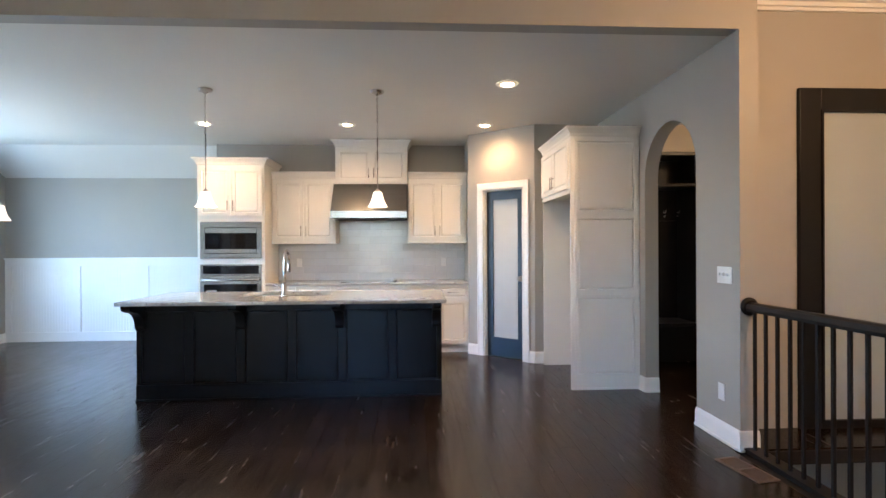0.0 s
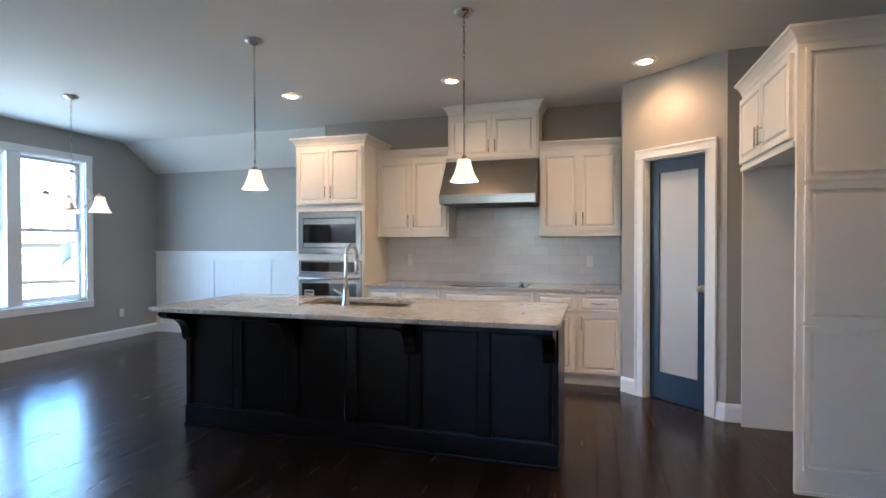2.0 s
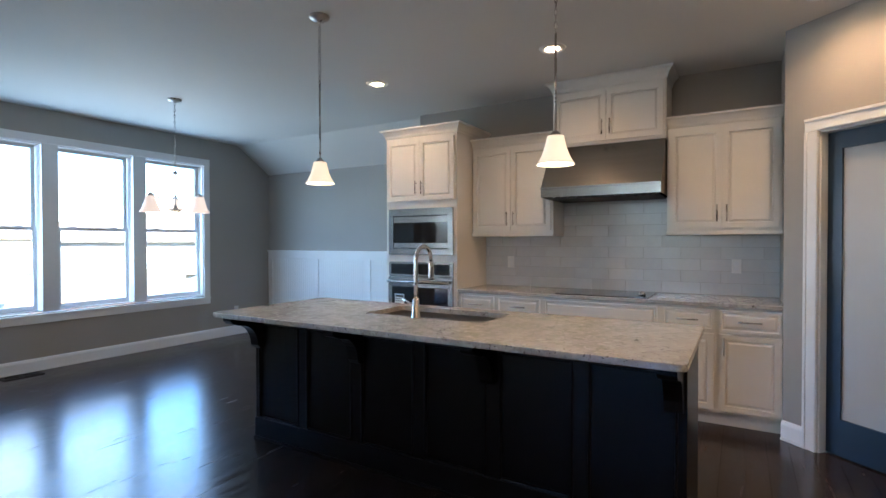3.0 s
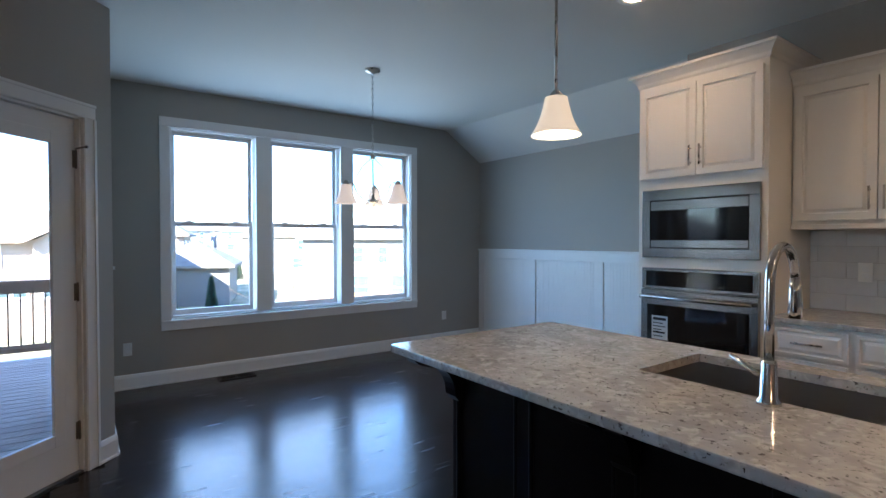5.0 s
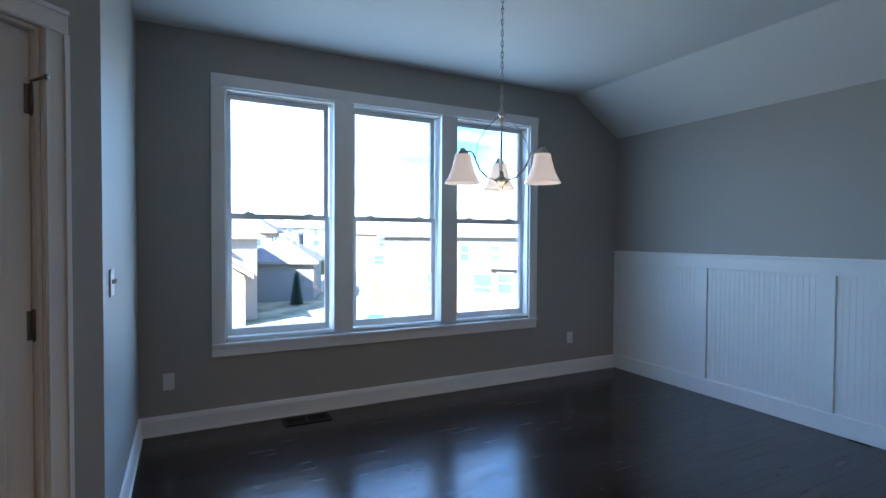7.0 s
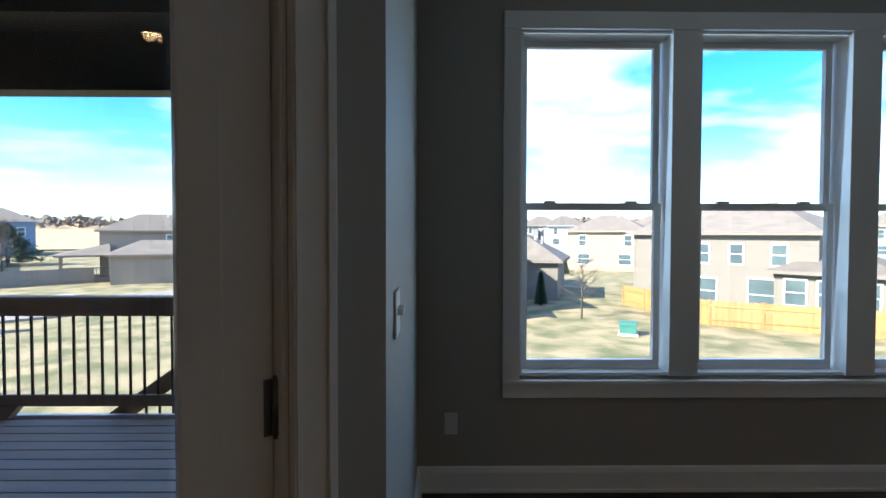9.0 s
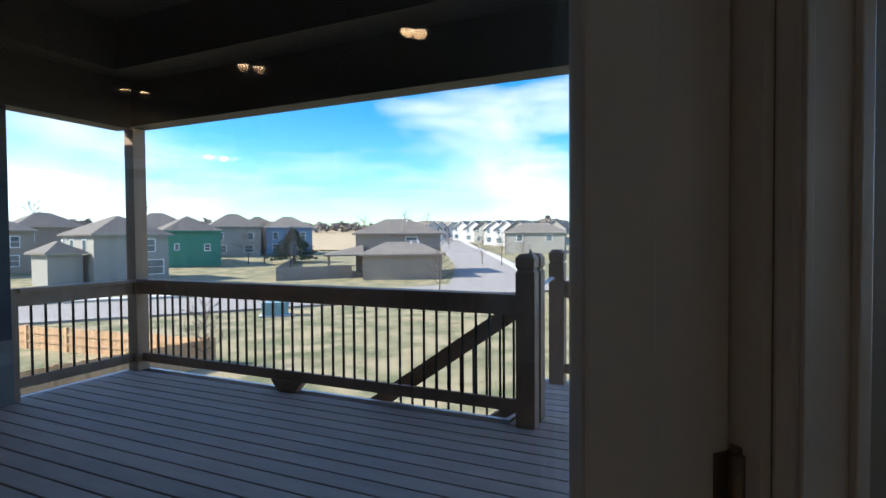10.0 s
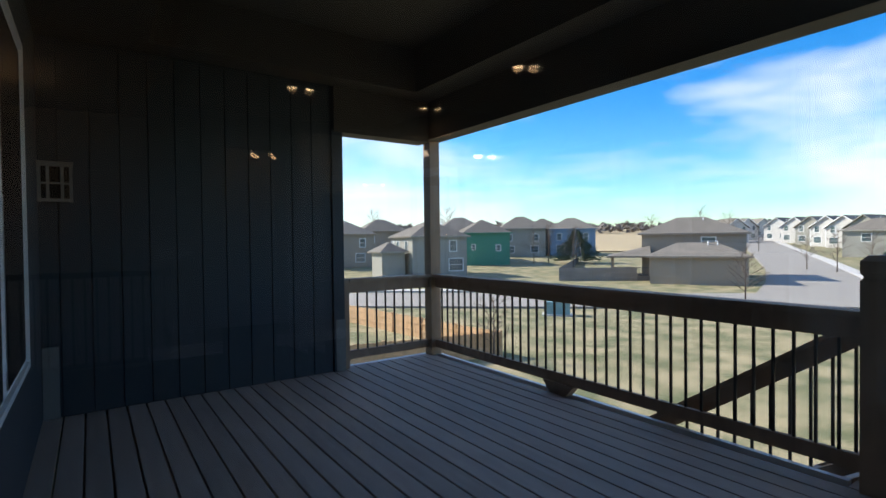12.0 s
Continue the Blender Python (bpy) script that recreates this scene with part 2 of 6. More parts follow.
def tube(bm, pts, r, n=10):
    pts = [Vector(p) for p in pts]
    rings = []
    for k, c in enumerate(pts):
        d = (pts[min(k + 1, len(pts) - 1)] - pts[max(k - 1, 0)]).normalized()
        q = d.to_track_quat("Z", "Y").to_matrix()
        rk = r[k] if isinstance(r, (list, tuple)) else r
        rings.append([bm.verts.new(c + q @ Vector((rk * math.cos(2 * math.pi * i / n), rk * math.sin(2 * math.pi * i / n), 0))) for i in range(n)])
    for p_, q_ in zip(rings, rings[1:]):
        best = min(range(n), key=lambda k: sum((p_[i].co - q_[(i + k) % n].co).length for i in range(n)))
        for i in range(n):
            bm.faces.new((p_[i], p_[(i + 1) % n], q_[(i + 1 + best) % n], q_[(i + best) % n])).smooth = True
        q_[:] = q_[best:] + q_[:best]
    capped(bm, rings)


def prism(bm, outline, y0, y1):
    """A closed outline of (x, z), pulled from y0 to y1."""
    a_ = [bm.verts.new((x, y0, z)) for x, z in outline]
    b_ = [bm.verts.new((x, y1, z)) for x, z in outline]
    n = len(outline)
    bm.faces.new(a_)
    bm.faces.new(list(reversed(b_)))
    for i in range(n):
        bm.faces.new((a_[i], b_[i], b_[(i + 1) % n], a_[(i + 1) % n]))


def mesh_of(name, bm, material):
    bmesh.ops.recalc_face_normals(bm, faces=bm.faces)
    me = bpy.data.meshes.new(name)
    bm.to_mesh(me)
    bm.free()
    me.materials.append(material)
    return me


def part(name, bm, material, parent, label="", kind=""):
    ob = new(name, mesh_of(name, bm, material) if isinstance(bm, bmesh.types.BMesh) else bm)
    ob.parent = parent
    return tagged(ob, label=label, kind=kind)


def thing(name, x, y, z, rz, label, category, group="", kind=""):
    ob = new(name)
    ob.empty_display_size = 0.1
    ob.matrix_basis = pose(x, y, z, 0, 0, rz)
    return tagged(ob, label, category, group, kind)


def solid(name, bm, material, label, category, kind="structure"):
    ob = new(name, mesh_of(name, bm, material))
    return tagged(ob, label, category, "", kind)


def local(x, y, z, rz):
    return pose(x, y, z, 0, 0, rz)


# ---- large structure ----
CEIL, HIGH = 2.80, 3.22
DECK = -0.10
GROUND = -3.3

# walls of the dining corner
bm = bmesh.new()
box(bm, -5.886, -5.726, 3.45, 4.15, 0, 2.9)
box(bm, -5.886, -5.726, 6.83, 8.12, 0, 2.9)
box(bm, -5.886, -5.726, 4.15, 6.83, 0, 0.60)
box(bm, -5.886, -5.726, 4.15, 6.83, 2.43, 2.9)
WALL_W = solid("wall_west", bm, M_WALL, "grey painted wall round the dining windows", "wall")
solid("wall_north", boxed(-5.726, -2.30, 7.974, 8.12, 0, 2.9), M_WALL, "grey painted wall above white wainscot", "wall")
solid("wall_south", boxed(-5.726, -4.11, 3.45, 3.61, 0, 2.9), M_WALL, "grey painted wall with light switches", "wall")
WALL_K = solid("wall_kitchen", boxed(-2.42, 1.10, 7.30, 7.42, 0, 2.9), M_WALL, "grey painted wall behind the kitchen cabinets", "wall")
solid("wall_return", boxed(-2.42, -2.30, 7.42, 7.974, 0, 2.9), M_WALL, "short grey wall beside the oven tower", "wall")
solid("wall_niche", boxed(1.0, 1.10, 6.66, 7.30, 0, 2.9), M_WALL, "short grey wall at the counter's end", "wall")

# the angled wall with the deck door: local x runs along it, +y is the room
DIAG = pose(-4.11, 3.61, 0, 0, 0, -45)
bm = bmesh.new()
box(bm, 0.0, 0.22, -0.16, 0, 0, HIGH)
box(bm, 1.06, 1.358, -0.16, 0, 0, HIGH)
box(bm, 0.22, 1.06, -0.16, 0, 2.075, HIGH)
ob = solid("wall_diagonal", bm, M_WALL, "angled grey wall around the deck door", "wall")
ob.matrix_basis = DIAG

# living room shell
bm = bmesh.new()
box(bm, -3.31, -3.15, -4.0, -0.59, 0, HIGH)
box(bm, -3.31, -3.15, 1.21, 2.64, 0, HIGH)
box(bm, -3.31, -3.15, -0.59, 1.21, 0, 0.57)
box(bm, -3.31, -3.15, -0.59, 1.21, 2.44, HIGH)
solid("wall_living_west", bm, M_WALL, "grey painted living room wall with a window", "wall")
# unseen south wall, opened for windows added to let light in
bm = bmesh.new()
box(bm, -3.31, -2.2, -4.16, -4.0, 0, HIGH)
box(bm, -0.2, 2.5, -4.16, -4.0, 0, HIGH)
box(bm, 2.5, 5.2, -4.16, -4.0, -2.7, HIGH)
box(bm, -2.2, -0.2, -4.16, -4.0, 0, 0.7)
box(bm, -2.2, -0.2, -4.16, -4.0, 2.7, HIGH)
solid("wall_living_south", bm, M_WALL, "unseen grey living room wall with added window opening", "wall")
solid("wall_living_east", boxed(5.2, 5.36, -4.16, 6.2, -2.7, HIGH), M_WALL, "plain grey wall beyond the stairwell", "wall")

# pantry corner: local x runs along the angled wall, -y is the kitchen
PANTRY = pose(0.985, 6.645, 0, 0, 0, math.degrees(math.atan2(-0.615, 0.715)))
PL = math.hypot(0.615, 0.715)
bm = bmesh.new()
box(bm, 0, 0.235, 0, 0.11, 0, 2.9)
box(bm, 0.785, PL, 0, 0.11, 0, 2.9)
box(bm, 0.235, 0.785, 0, 0.11, 2.075, 2.9)
ob = solid("wall_pantry", bm, M_WALL, "angled grey wall around the pantry door", "wall")
ob.matrix_basis = PANTRY
solid("wall_alcove", boxed(1.70, 2.446, 6.03, 6.14, 0, 2.9), M_WALL, "grey wall beside the refrigerator alcove", "wall")


def arched_wall():
    """East wall with an arched opening, pulled through its thickness."""
    y0, y1, a0, a1, spring, top = 3.41, 6.14, 3.93, 4.79, 1.985, CEIL - 0.004
    c, r = (a0 + a1) / 2, (a1 - a0) / 2
    bm_ = bmesh.new()
    x0, x1 = 2.446, 2.572
    box(bm_, x0, x1, y0, a0, 0, top)
    box(bm_, x0, x1, a1, y1, 0, top)
    n = 64
    arc = [(c - r * math.cos(math.pi * k / n), spring + r * math.sin(math.pi * k / n)) for k in range(n + 1)]
    arc[0], arc[-1] = (a0, spring), (a1, spring)
    for (ya, za), (yb, zb) in zip(arc, arc[1:]):
        q = [[bm_.verts.new((x, y, z)) for y, z in ((ya, za), (yb, zb), (yb, top), (ya, top))] for x in (x0, x1)]
        bm_.faces.new(q[0])
        bm_.faces.new(list(reversed(q[1])))
        bm_.faces.new((q[0][0], q[1][0], q[1][1], q[0][1]))
    return bm_


solid("wall_east", arched_wall(), M_WALL, "grey painted wall with an arched opening", "wall")
solid("wall_stair", boxed(2.572, 5.2, 3.80, 3.92, -2.7, HIGH), M_WALL, "tan lit wall above the stairwell", "wall")
solid("wall_hall_north", boxed(2.572, 5.2, 6.02, 6.14, 0, 2.9), M_WALL, "warm lit wall of the back hall", "wall")
solid("wall_hall_east", boxed(4.3, 4.42, 3.92, 6.02, 0, 2.9), M_WALL, "plain wall of the back hall", "wall")
solid("wall_over_arch", boxed(2.446, 2.572, 3.53, 3.92, CEIL + 0.1, HIGH), M_WALL, "grey wall above the arch", "wall")
solid("beam", boxed(-3.93, 2.572, 3.41, 3.53, CEIL - 0.004, HIGH), M_WALL, "grey painted drop beam at the kitchen ceiling", "beam")

bm = bmesh.new()
box(bm, -5.886, -2.42, 3.53, 7.393, CEIL, CEIL + 0.1)
box(bm, -2.42, 1.10, 3.53, 7.42, CEIL, CEIL + 0.1)
box(bm, 1.10, 2.572, 3.53, 6.75, CEIL, CEIL + 0.1)
box(bm, 2.572, 4.42, 3.92, 6.75, CEIL, CEIL + 0.1)
v = [bm.verts.new(c) for c in ((-5.886, 7.393, CEIL), (-2.42, 7.393, CEIL), (-2.42, 8.0, 2.405), (-5.886, 8.0, 2.405),
                               (-5.886, 7.393, CEIL + 0.1), (-2.42, 7.393, CEIL + 0.1), (-2.42, 8.0, CEIL + 0.1), (-5.886, 8.0, CEIL + 0.1))]
for q in ((0, 1, 2, 3), (7, 6, 5, 4), (0, 4, 5, 1), (1, 5, 6, 2), (2, 6, 7, 3), (3, 7, 4, 0)):
    bm.faces.new([v[i] for i in q])
solid("ceiling", bm, M_CEIL, "off-white flat ceiling with a sloped strip", "ceiling")
solid("ceiling_living", boxed(-3.47, 5.36, -4.16, 3.60, HIGH, HIGH + 0.1), M_CEIL, "off-white living room ceiling", "ceiling")
solid("ceiling_nook", boxed(-4.3, -3.47, 2.70, 3.60, HIGH, HIGH + 0.1), M_CEIL, "off-white ceiling by the deck door", "ceiling")
solid("ceiling_stair", boxed(2.572, 5.2, 3.60, 3.92, HIGH, HIGH + 0.1), M_CEIL, "off-white ceiling over the stairs", "ceiling")

# sub-floor under the planks
bm = bmesh.new()
box(bm, -5.886, 2.50, 3.46, 8.12, -0.10, -0.012)
box(bm, -3.31, 2.50, -4.16, 3.46, -0.10, -0.012)
v = [bm.verts.new((x, y, z)) for z in (-0.10, -0.012) for x, y in ((-4.12, 3.46), (-3.31, 2.65), (-3.31, 3.46))]
for q in ((2, 1, 0), (3, 4, 5), (0, 1, 4, 3), (1, 2, 5, 4), (2, 0, 3, 5)):
    bm.faces.new([v[i] for i in q])
box(bm, 2.50, 5.2, 3.41, 6.14, -0.10, -0.012)
FLOOR = solid("floor", bm, M_JOINT, "dark espresso hardwood plank floor", "floor")
solid("floor_basement", boxed(2.5, 5.2, -4.0, 3.8, -2.8, -2.7), M_FLOOR_REST, "floor at the foot of the stairwell", "floor")
solid("wall_stair_side", boxed(2.50, 2.572, -4.0, 3.41, -2.7, -0.10), M_WALL, "wall under the stair railing", "wall")


# ---- windows and doors ----
def window(name, m, units, width, mull, z0, z1, depth, label, meet=None, outside=False):
    """Cased double-hung windows. Local x along the wall, y = 0 the inner face, -y outdoors."""
    win = new(name)
    win.matrix_basis = m
    tagged(win, label, "window", "", "structure")
    half = (units * width + (units - 1) * mull) / 2
    c, t = 0.09, 0.02
    part("side_casing", boxed(-half - c, -half, 0, t, z0 - 0.02, z1, bev=0.003), M_TRIM, win)
    part("side_casing", boxed(half, half + c, 0, t, z0 - 0.02, z1, bev=0.003), M_TRIM, win)
    part("head_casing", boxed(-half - c, half + c, 0, t + 0.004, z1, z1 + c, bev=0.003), M_TRIM, win)
    part("window_sill", boxed(-half - c, half + c, 0, 0.035, z0 - 0.042, z0 - 0.02, bev=0.004), M_TRIM, win)
    part("apron", boxed(-half - c, half + c, 0, t, z0 - 0.115, z0 - 0.042, bev=0.003), M_TRIM, win)
    bm_ = bmesh.new()
    box(bm_, -half, -half + 0.015, -depth, 0, z0, z1)
    box(bm_, half - 0.015, half, -depth, 0, z0, z1)
    box(bm_, -half + 0.015, half - 0.015, -depth, 0, z1 - 0.015, z1)
    box(bm_, -half + 0.015, half - 0.015, -depth, 0, z0, z0 + 0.015)
    part("jamb_liner", bm_, M_TRIM, win)
    if outside:
        bm_ = bmesh.new()
        co = 0.036
        for a_ in ((-half - co, -half, -depth - 0.02, -depth, z0 - co, z1 + co), (half, half + co, -depth - 0.02, -depth, z0 - co, z1 + co),
                   (-half, half, -depth - 0.02, -depth, z1, z1 + co), (-half, half, -depth - 0.02, -depth, z0 - co, z0)):
            box(bm_, *a_)
        part("outer_casing", bm_, M_TRIM, win)
        for k in range(units):
            xs = -half + k * (width + mull)
            # assumed screen, added so that the outer glass reads dark
            scr = part("insect_screen", boxed(xs + 0.02, xs + width - 0.02, -depth - 0.004, -depth - 0.002, z0 + 0.02, z1 - 0.02), M_SCREEN, win, "assumed insect screen that darkens the pane")
            scr.visible_shadow = False
    meet = meet or (z0 + z1) / 2
    for k in range(units):
        x0 = -half + k * (width + mull)
        x1 = x0 + width
        if k:
            part("mullion", boxed(x0 - mull, x0, -depth, 0.016, z0, z1, bev=0.002), M_TRIM, win)
        e0, e1 = x0 + 0.017, x1 - 0.017
        for nm, ya, yb, za, zb in (("upper_sash", -0.135, -0.105, meet - 0.015, z1 - 0.017), ("lower_sash", -0.10, -0.07, z0 + 0.017, meet + 0.022)):
            bm_ = bmesh.new()
            f_ = 0.034
            ya, yb = (ya - depth + 0.15, yb - depth + 0.15) if outside else (ya, yb)
            box(bm_, e0, e0 + f_, ya, yb, za, zb)
            box(bm_, e1 - f_, e1, ya, yb, za, zb)
            box(bm_, e0 + f_, e1 - f_, ya, yb, za, za + f_ + (0.016 if nm == "lower_sash" else 0))
            box(bm_, e0 + f_, e1 - f_, ya, yb, zb - f_, zb)
            s_ = part(nm, bm_, M_VINYL, win)
            pane = part("pane", boxed(e0 + f_, e1 - f_, (ya + yb) / 2 - 0.002, (ya + yb) / 2 + 0.002, za + f_, zb - f_), M_GLASS, s_, "clear glass pane")
            pane.visible_shadow = False
        bm_ = bmesh.new()
        for u in (0.22, 0.78):
            xx = x0 + u * width
            box(bm_, xx - 0.03, xx + 0.03, -0.10, -0.072, meet + 0.022, meet + 0.034, bev=0.003)
        part("sash_lock", bm_, M_VINYL, win)
    return win


window("window_1", pose(-5.726, 5.49, 0, 0, 0, -90), 3, 0.79, 0.155, 0.62, 2.43, 0.16, "triple white double-hung window in the grey dining wall", 1.515)
window("window_2", pose(-3.15, 0.31, 0, 0, 0, -90), 2, 0.82, 0.14, 0.58, 2.43, 0.21, "white cased double-hung window facing the deck", None, True)
# not in view: added so that daylight enters from the south
window("window_unseen", pose(-1.2, -4.0, 0, 0, 0, 0), 2, 0.93, 0.14, 0.72, 2.70, 0.16, "unseen pair of windows added to light the living room")


def door_casing(parent, x0, x1, top, w, y0, y1):
    """Flat casing with a proud back band on its outer edge and a small inner bead."""
    out = 1 if y1 > 0 else -1
    face = y1 if y1 > 0 else y0

    def proud(d):
        return tuple(sorted((face, face + out * d)))
    for s_, e_ in ((-1, x0), (1, x1)):
        bm_ = boxed(min(e_, e_ + s_ * w), max(e_, e_ + s_ * w), y0, y1, 0, top, bev=0.004)
        box(bm_, *sorted((e_ + s_ * (w - 0.018), e_ + s_ * w)), *proud(0.007), 0, top, bev=0.002)
        box(bm_, *sorted((e_ + s_ * 0.004, e_ + s_ * 0.014)), *proud(0.004), 0, top, bev=0.0015)
        part("casing", bm_, M_TRIM, parent)
    bm_ = boxed(x0 - w, x1 + w, y0, y1, top, top + w, bev=0.004)
    box(bm_, x0 - w, x1 + w, *proud(0.007), top + w - 0.018, top + w, bev=0.002)
    box(bm_, x0 - 0.014, x1 + 0.014, *proud(0.004), top + 0.004, top + 0.014, bev=0.0015)
    part("head_casing", bm_, M_TRIM, parent)


# deck door: white steel, one large pane, hinged beside the dining corner
door = new("door_1")
door.matrix_basis = DIAG
tagged(door, "white steel deck door with a full glass pane, closed", "door", "", "structure")
door_casing(door, 0.22, 1.06, 2.075, 0.085, 0.0, 0.020)
bm = bmesh.new()
box(bm, 0.22, 0.232, -0.16, 0.0, 0, 2.075)
box(bm, 1.048, 1.06, -0.16, 0.0, 0, 2.075)
box(bm, 0.232, 1.048, -0.16, 0.0, 2.062, 2.075)
part("jamb", bm, M_TRIM, door)
G0, G1, GZ0, GZ1 = 0.389, 0.885, 0.27, 1.90
bm = bmesh.new()
g0, g1, gz0, gz1 = G0 - 0.05, G1 + 0.05, GZ0 - 0.05, GZ1 + 0.05
box(bm, 0.235, g0, -0.072, -0.028, 0.015, 2.058)
box(bm, g1, 1.045, -0.072, -0.028, 0.015, 2.058)
box(bm, g0, g1, -0.072, -0.028, 0.015, gz0)
box(bm, g0, g1, -0.072, -0.028, gz1, 2.058)
leaf = part("leaf", bm, M_TRIM, door)
for ya, yb, o, i_ in ((-0.040, -0.018, 0.065, -0.004), (-0.080, -0.072, 0.080, 0.058)):
    bm = bmesh.new()
    box(bm, G0 - o, G0 - i_, ya, yb, GZ0 - o, GZ1 + o, bev=0.004)
    box(bm, G1 + i_, G1 + o, ya, yb, GZ0 - o, GZ1 + o, bev=0.004)
    box(bm, G0 - i_, G1 + i_, ya, yb, GZ0 - o, GZ0 - i_, bev=0.004)
    box(bm, G0 - i_, G1 + i_, ya, yb, GZ1 + i_, GZ1 + o, bev=0.004)
    part("glazing_bead", bm, M_TRIM, leaf)
for yy, lean in ((-0.044, -0.019), (-0.060, -0.034)):
    bm = boxed(G0 - 0.048, G1 + 0.048, yy - 0.0004, yy + 0.0004, GZ0 - 0.048, GZ1 + 0.048)
    for v_ in bm.verts:
        v_.co.y += lean * (v_.co.x - (G0 + G1) / 2)
    pane = part("pane", bm, M_GLASS, leaf, "clear glass pane")
    pane.visible_shadow = False
for z in (0.25, 1.06, 1.83):
    bm = bmesh.new()
    rod(bm, (0.233, -0.021, z - 0.05), (0.233, -0.021, z + 0.05), 0.008)
    rod(bm, (0.233, -0.021, z - 0.056), (0.233, -0.021, z + 0.056), 0.005)
    box(bm, 0.222, 0.252, -0.029, -0.024, z - 0.05, z + 0.05)
    part("hinge", bm, M_HINGE, door, "dark nickel hinge")
bm = bmesh.new()
lathe(bm, [(0.001, 0.06), (0.022, 0.058), (0.028, 0.045), (0.024, 0.03), (0.011, 0.022), (0.011, 0.008), (0.032, 0.006), (0.032, 0.0)], 20)
bmesh.ops.transform(bm, matrix=pose(0.985, -0.028, 0.98, -90, 0, 0), verts=bm.verts)
part("knob", bm, M_NICKEL, leaf, "satin nickel knob")
bm = bmesh.new()
rod(bm, (0.233, -0.021, 1.892), (0.233, 0.045, 1.900), 0.005, 8)
rod(bm, (0.233, 0.045, 1.900), (0.228, 0.055, 1.900), 0.009, 8)
part("door_stop", bm, M_HINGE, door, "hinge pin door stop")
part("threshold", boxed(0.22, 1.06, -0.18, 0.0, -0.012, 0.014, bev=0.004), M_HINGE, door, "dark metal threshold")

# pantry door: navy, frosted pane
door = new("door_2")
door.matrix_basis = PANTRY
tagged(door, "navy pantry door with a tall frosted glass pane", "door", "", "structure")
door_casing(door, 0.235, 0.785, 2.075, 0.085, -0.020, 0.0)
bm = bmesh.new()
box(bm, 0.235, 0.247, 0.0, 0.11, 0, 2.075)
box(bm, 0.773, 0.785, 0.0, 0.11, 0, 2.075)
box(bm, 0.247, 0.773, 0.0, 0.11, 2.062, 2.075)
part("jamb", bm, M_TRIM, door)
bm = bmesh.new()
box(bm, 0.250, 0.335, 0.055, 0.095, 0.01, 2.058)
box(bm, 0.685, 0.770, 0.055, 0.095, 0.01, 2.058)
box(bm, 0.335, 0.685, 0.055, 0.095, 0.01, 0.24)
box(bm, 0.335, 0.685, 0.055, 0.095, 1.95, 2.058)
leaf = part("leaf", bm, M_NAVY, door)
part("pane", boxed(0.333, 0.687, 0.070, 0.078, 0.238, 1.952), M_FROST, leaf, "frosted glass pane")
bm = bmesh.new()
lathe(bm, [(0.001, 0.06), (0.022, 0.058), (0.028, 0.045), (0.024, 0.03), (0.011, 0.022), (0.011, 0.008), (0.032, 0.006), (0.032, 0.0)], 20)
bmesh.ops.transform(bm, matrix=pose(0.728, 0.055, 0.98, 90, 0, 0), verts=bm.verts)
part("knob", bm, M_NICKEL, leaf, "satin nickel knob")
solid("pantry_back", boxed(1.10, 2.446, 7.2, 7.3, 0, 2.9), M_WALL, "plain wall inside the pantry", "wall")


# ---- trim ----
def skirting(name, m, length, h=0.135):
    bm_ = bmesh.new()
    prism(bm_, [(0, 0), (0.016, 0), (0.016, h - 0.03), (0.010, h - 0.008), (0.004, h), (0, h)], 0, length)
    box(bm_, 0.016, 0.026, 0, length, 0, 0.018, bev=0.004)
    ob_ = solid(name, bm_, M_TRIM, "white painted baseboard along the wall", "baseboard")
    ob_.matrix_basis = m
    return ob_


# local +x points into the room, y runs along the wall
skirting("baseboard", pose(-5.726, 3.61, 0), 4.364)
skirting("baseboard", pose(-5.726, 3.61, 0, 0, 0, 90) @ pose(0, -1.616, 0), 1.616)
skirting("baseboard", DIAG @ pose(0.0, 0.0, 0, 0, 0, 90) @ pose(0, -0.135, 0), 0.135)
skirting("baseboard", pose(2.446, 3.93, 0, 0, 0, 180), 0.52)
skirting("baseboard", pose(2.446, 4.895, 0, 0, 0, 180), 0.105)
skirting("baseboard", pose(2.446, 3.41, 0, 0, 0, -90) @ pose(0, -0.016, 0), 0.142)
skirting("baseboard", pose(2.446, 4.79, 0, 0, 0, -90) @ pose(0, -0.016, 0), 0.142)
skirting("baseboard", pose(1.70, 6.03, 0, 0, 0, -90), 0.746)
skirting("baseboard", PANTRY @ pose(0, 0, 0, 0, 0, -90), 0.15)
skirting("baseboard", PANTRY @ pose(0.87, 0, 0, 0, 0, -90), PL - 0.87)
skirting("baseboard", pose(-3.15, -4.0, 0), 6.6)
skirting("baseboard", pose(2.446, 6.03, 0, 0, 0, 180), 1.06)


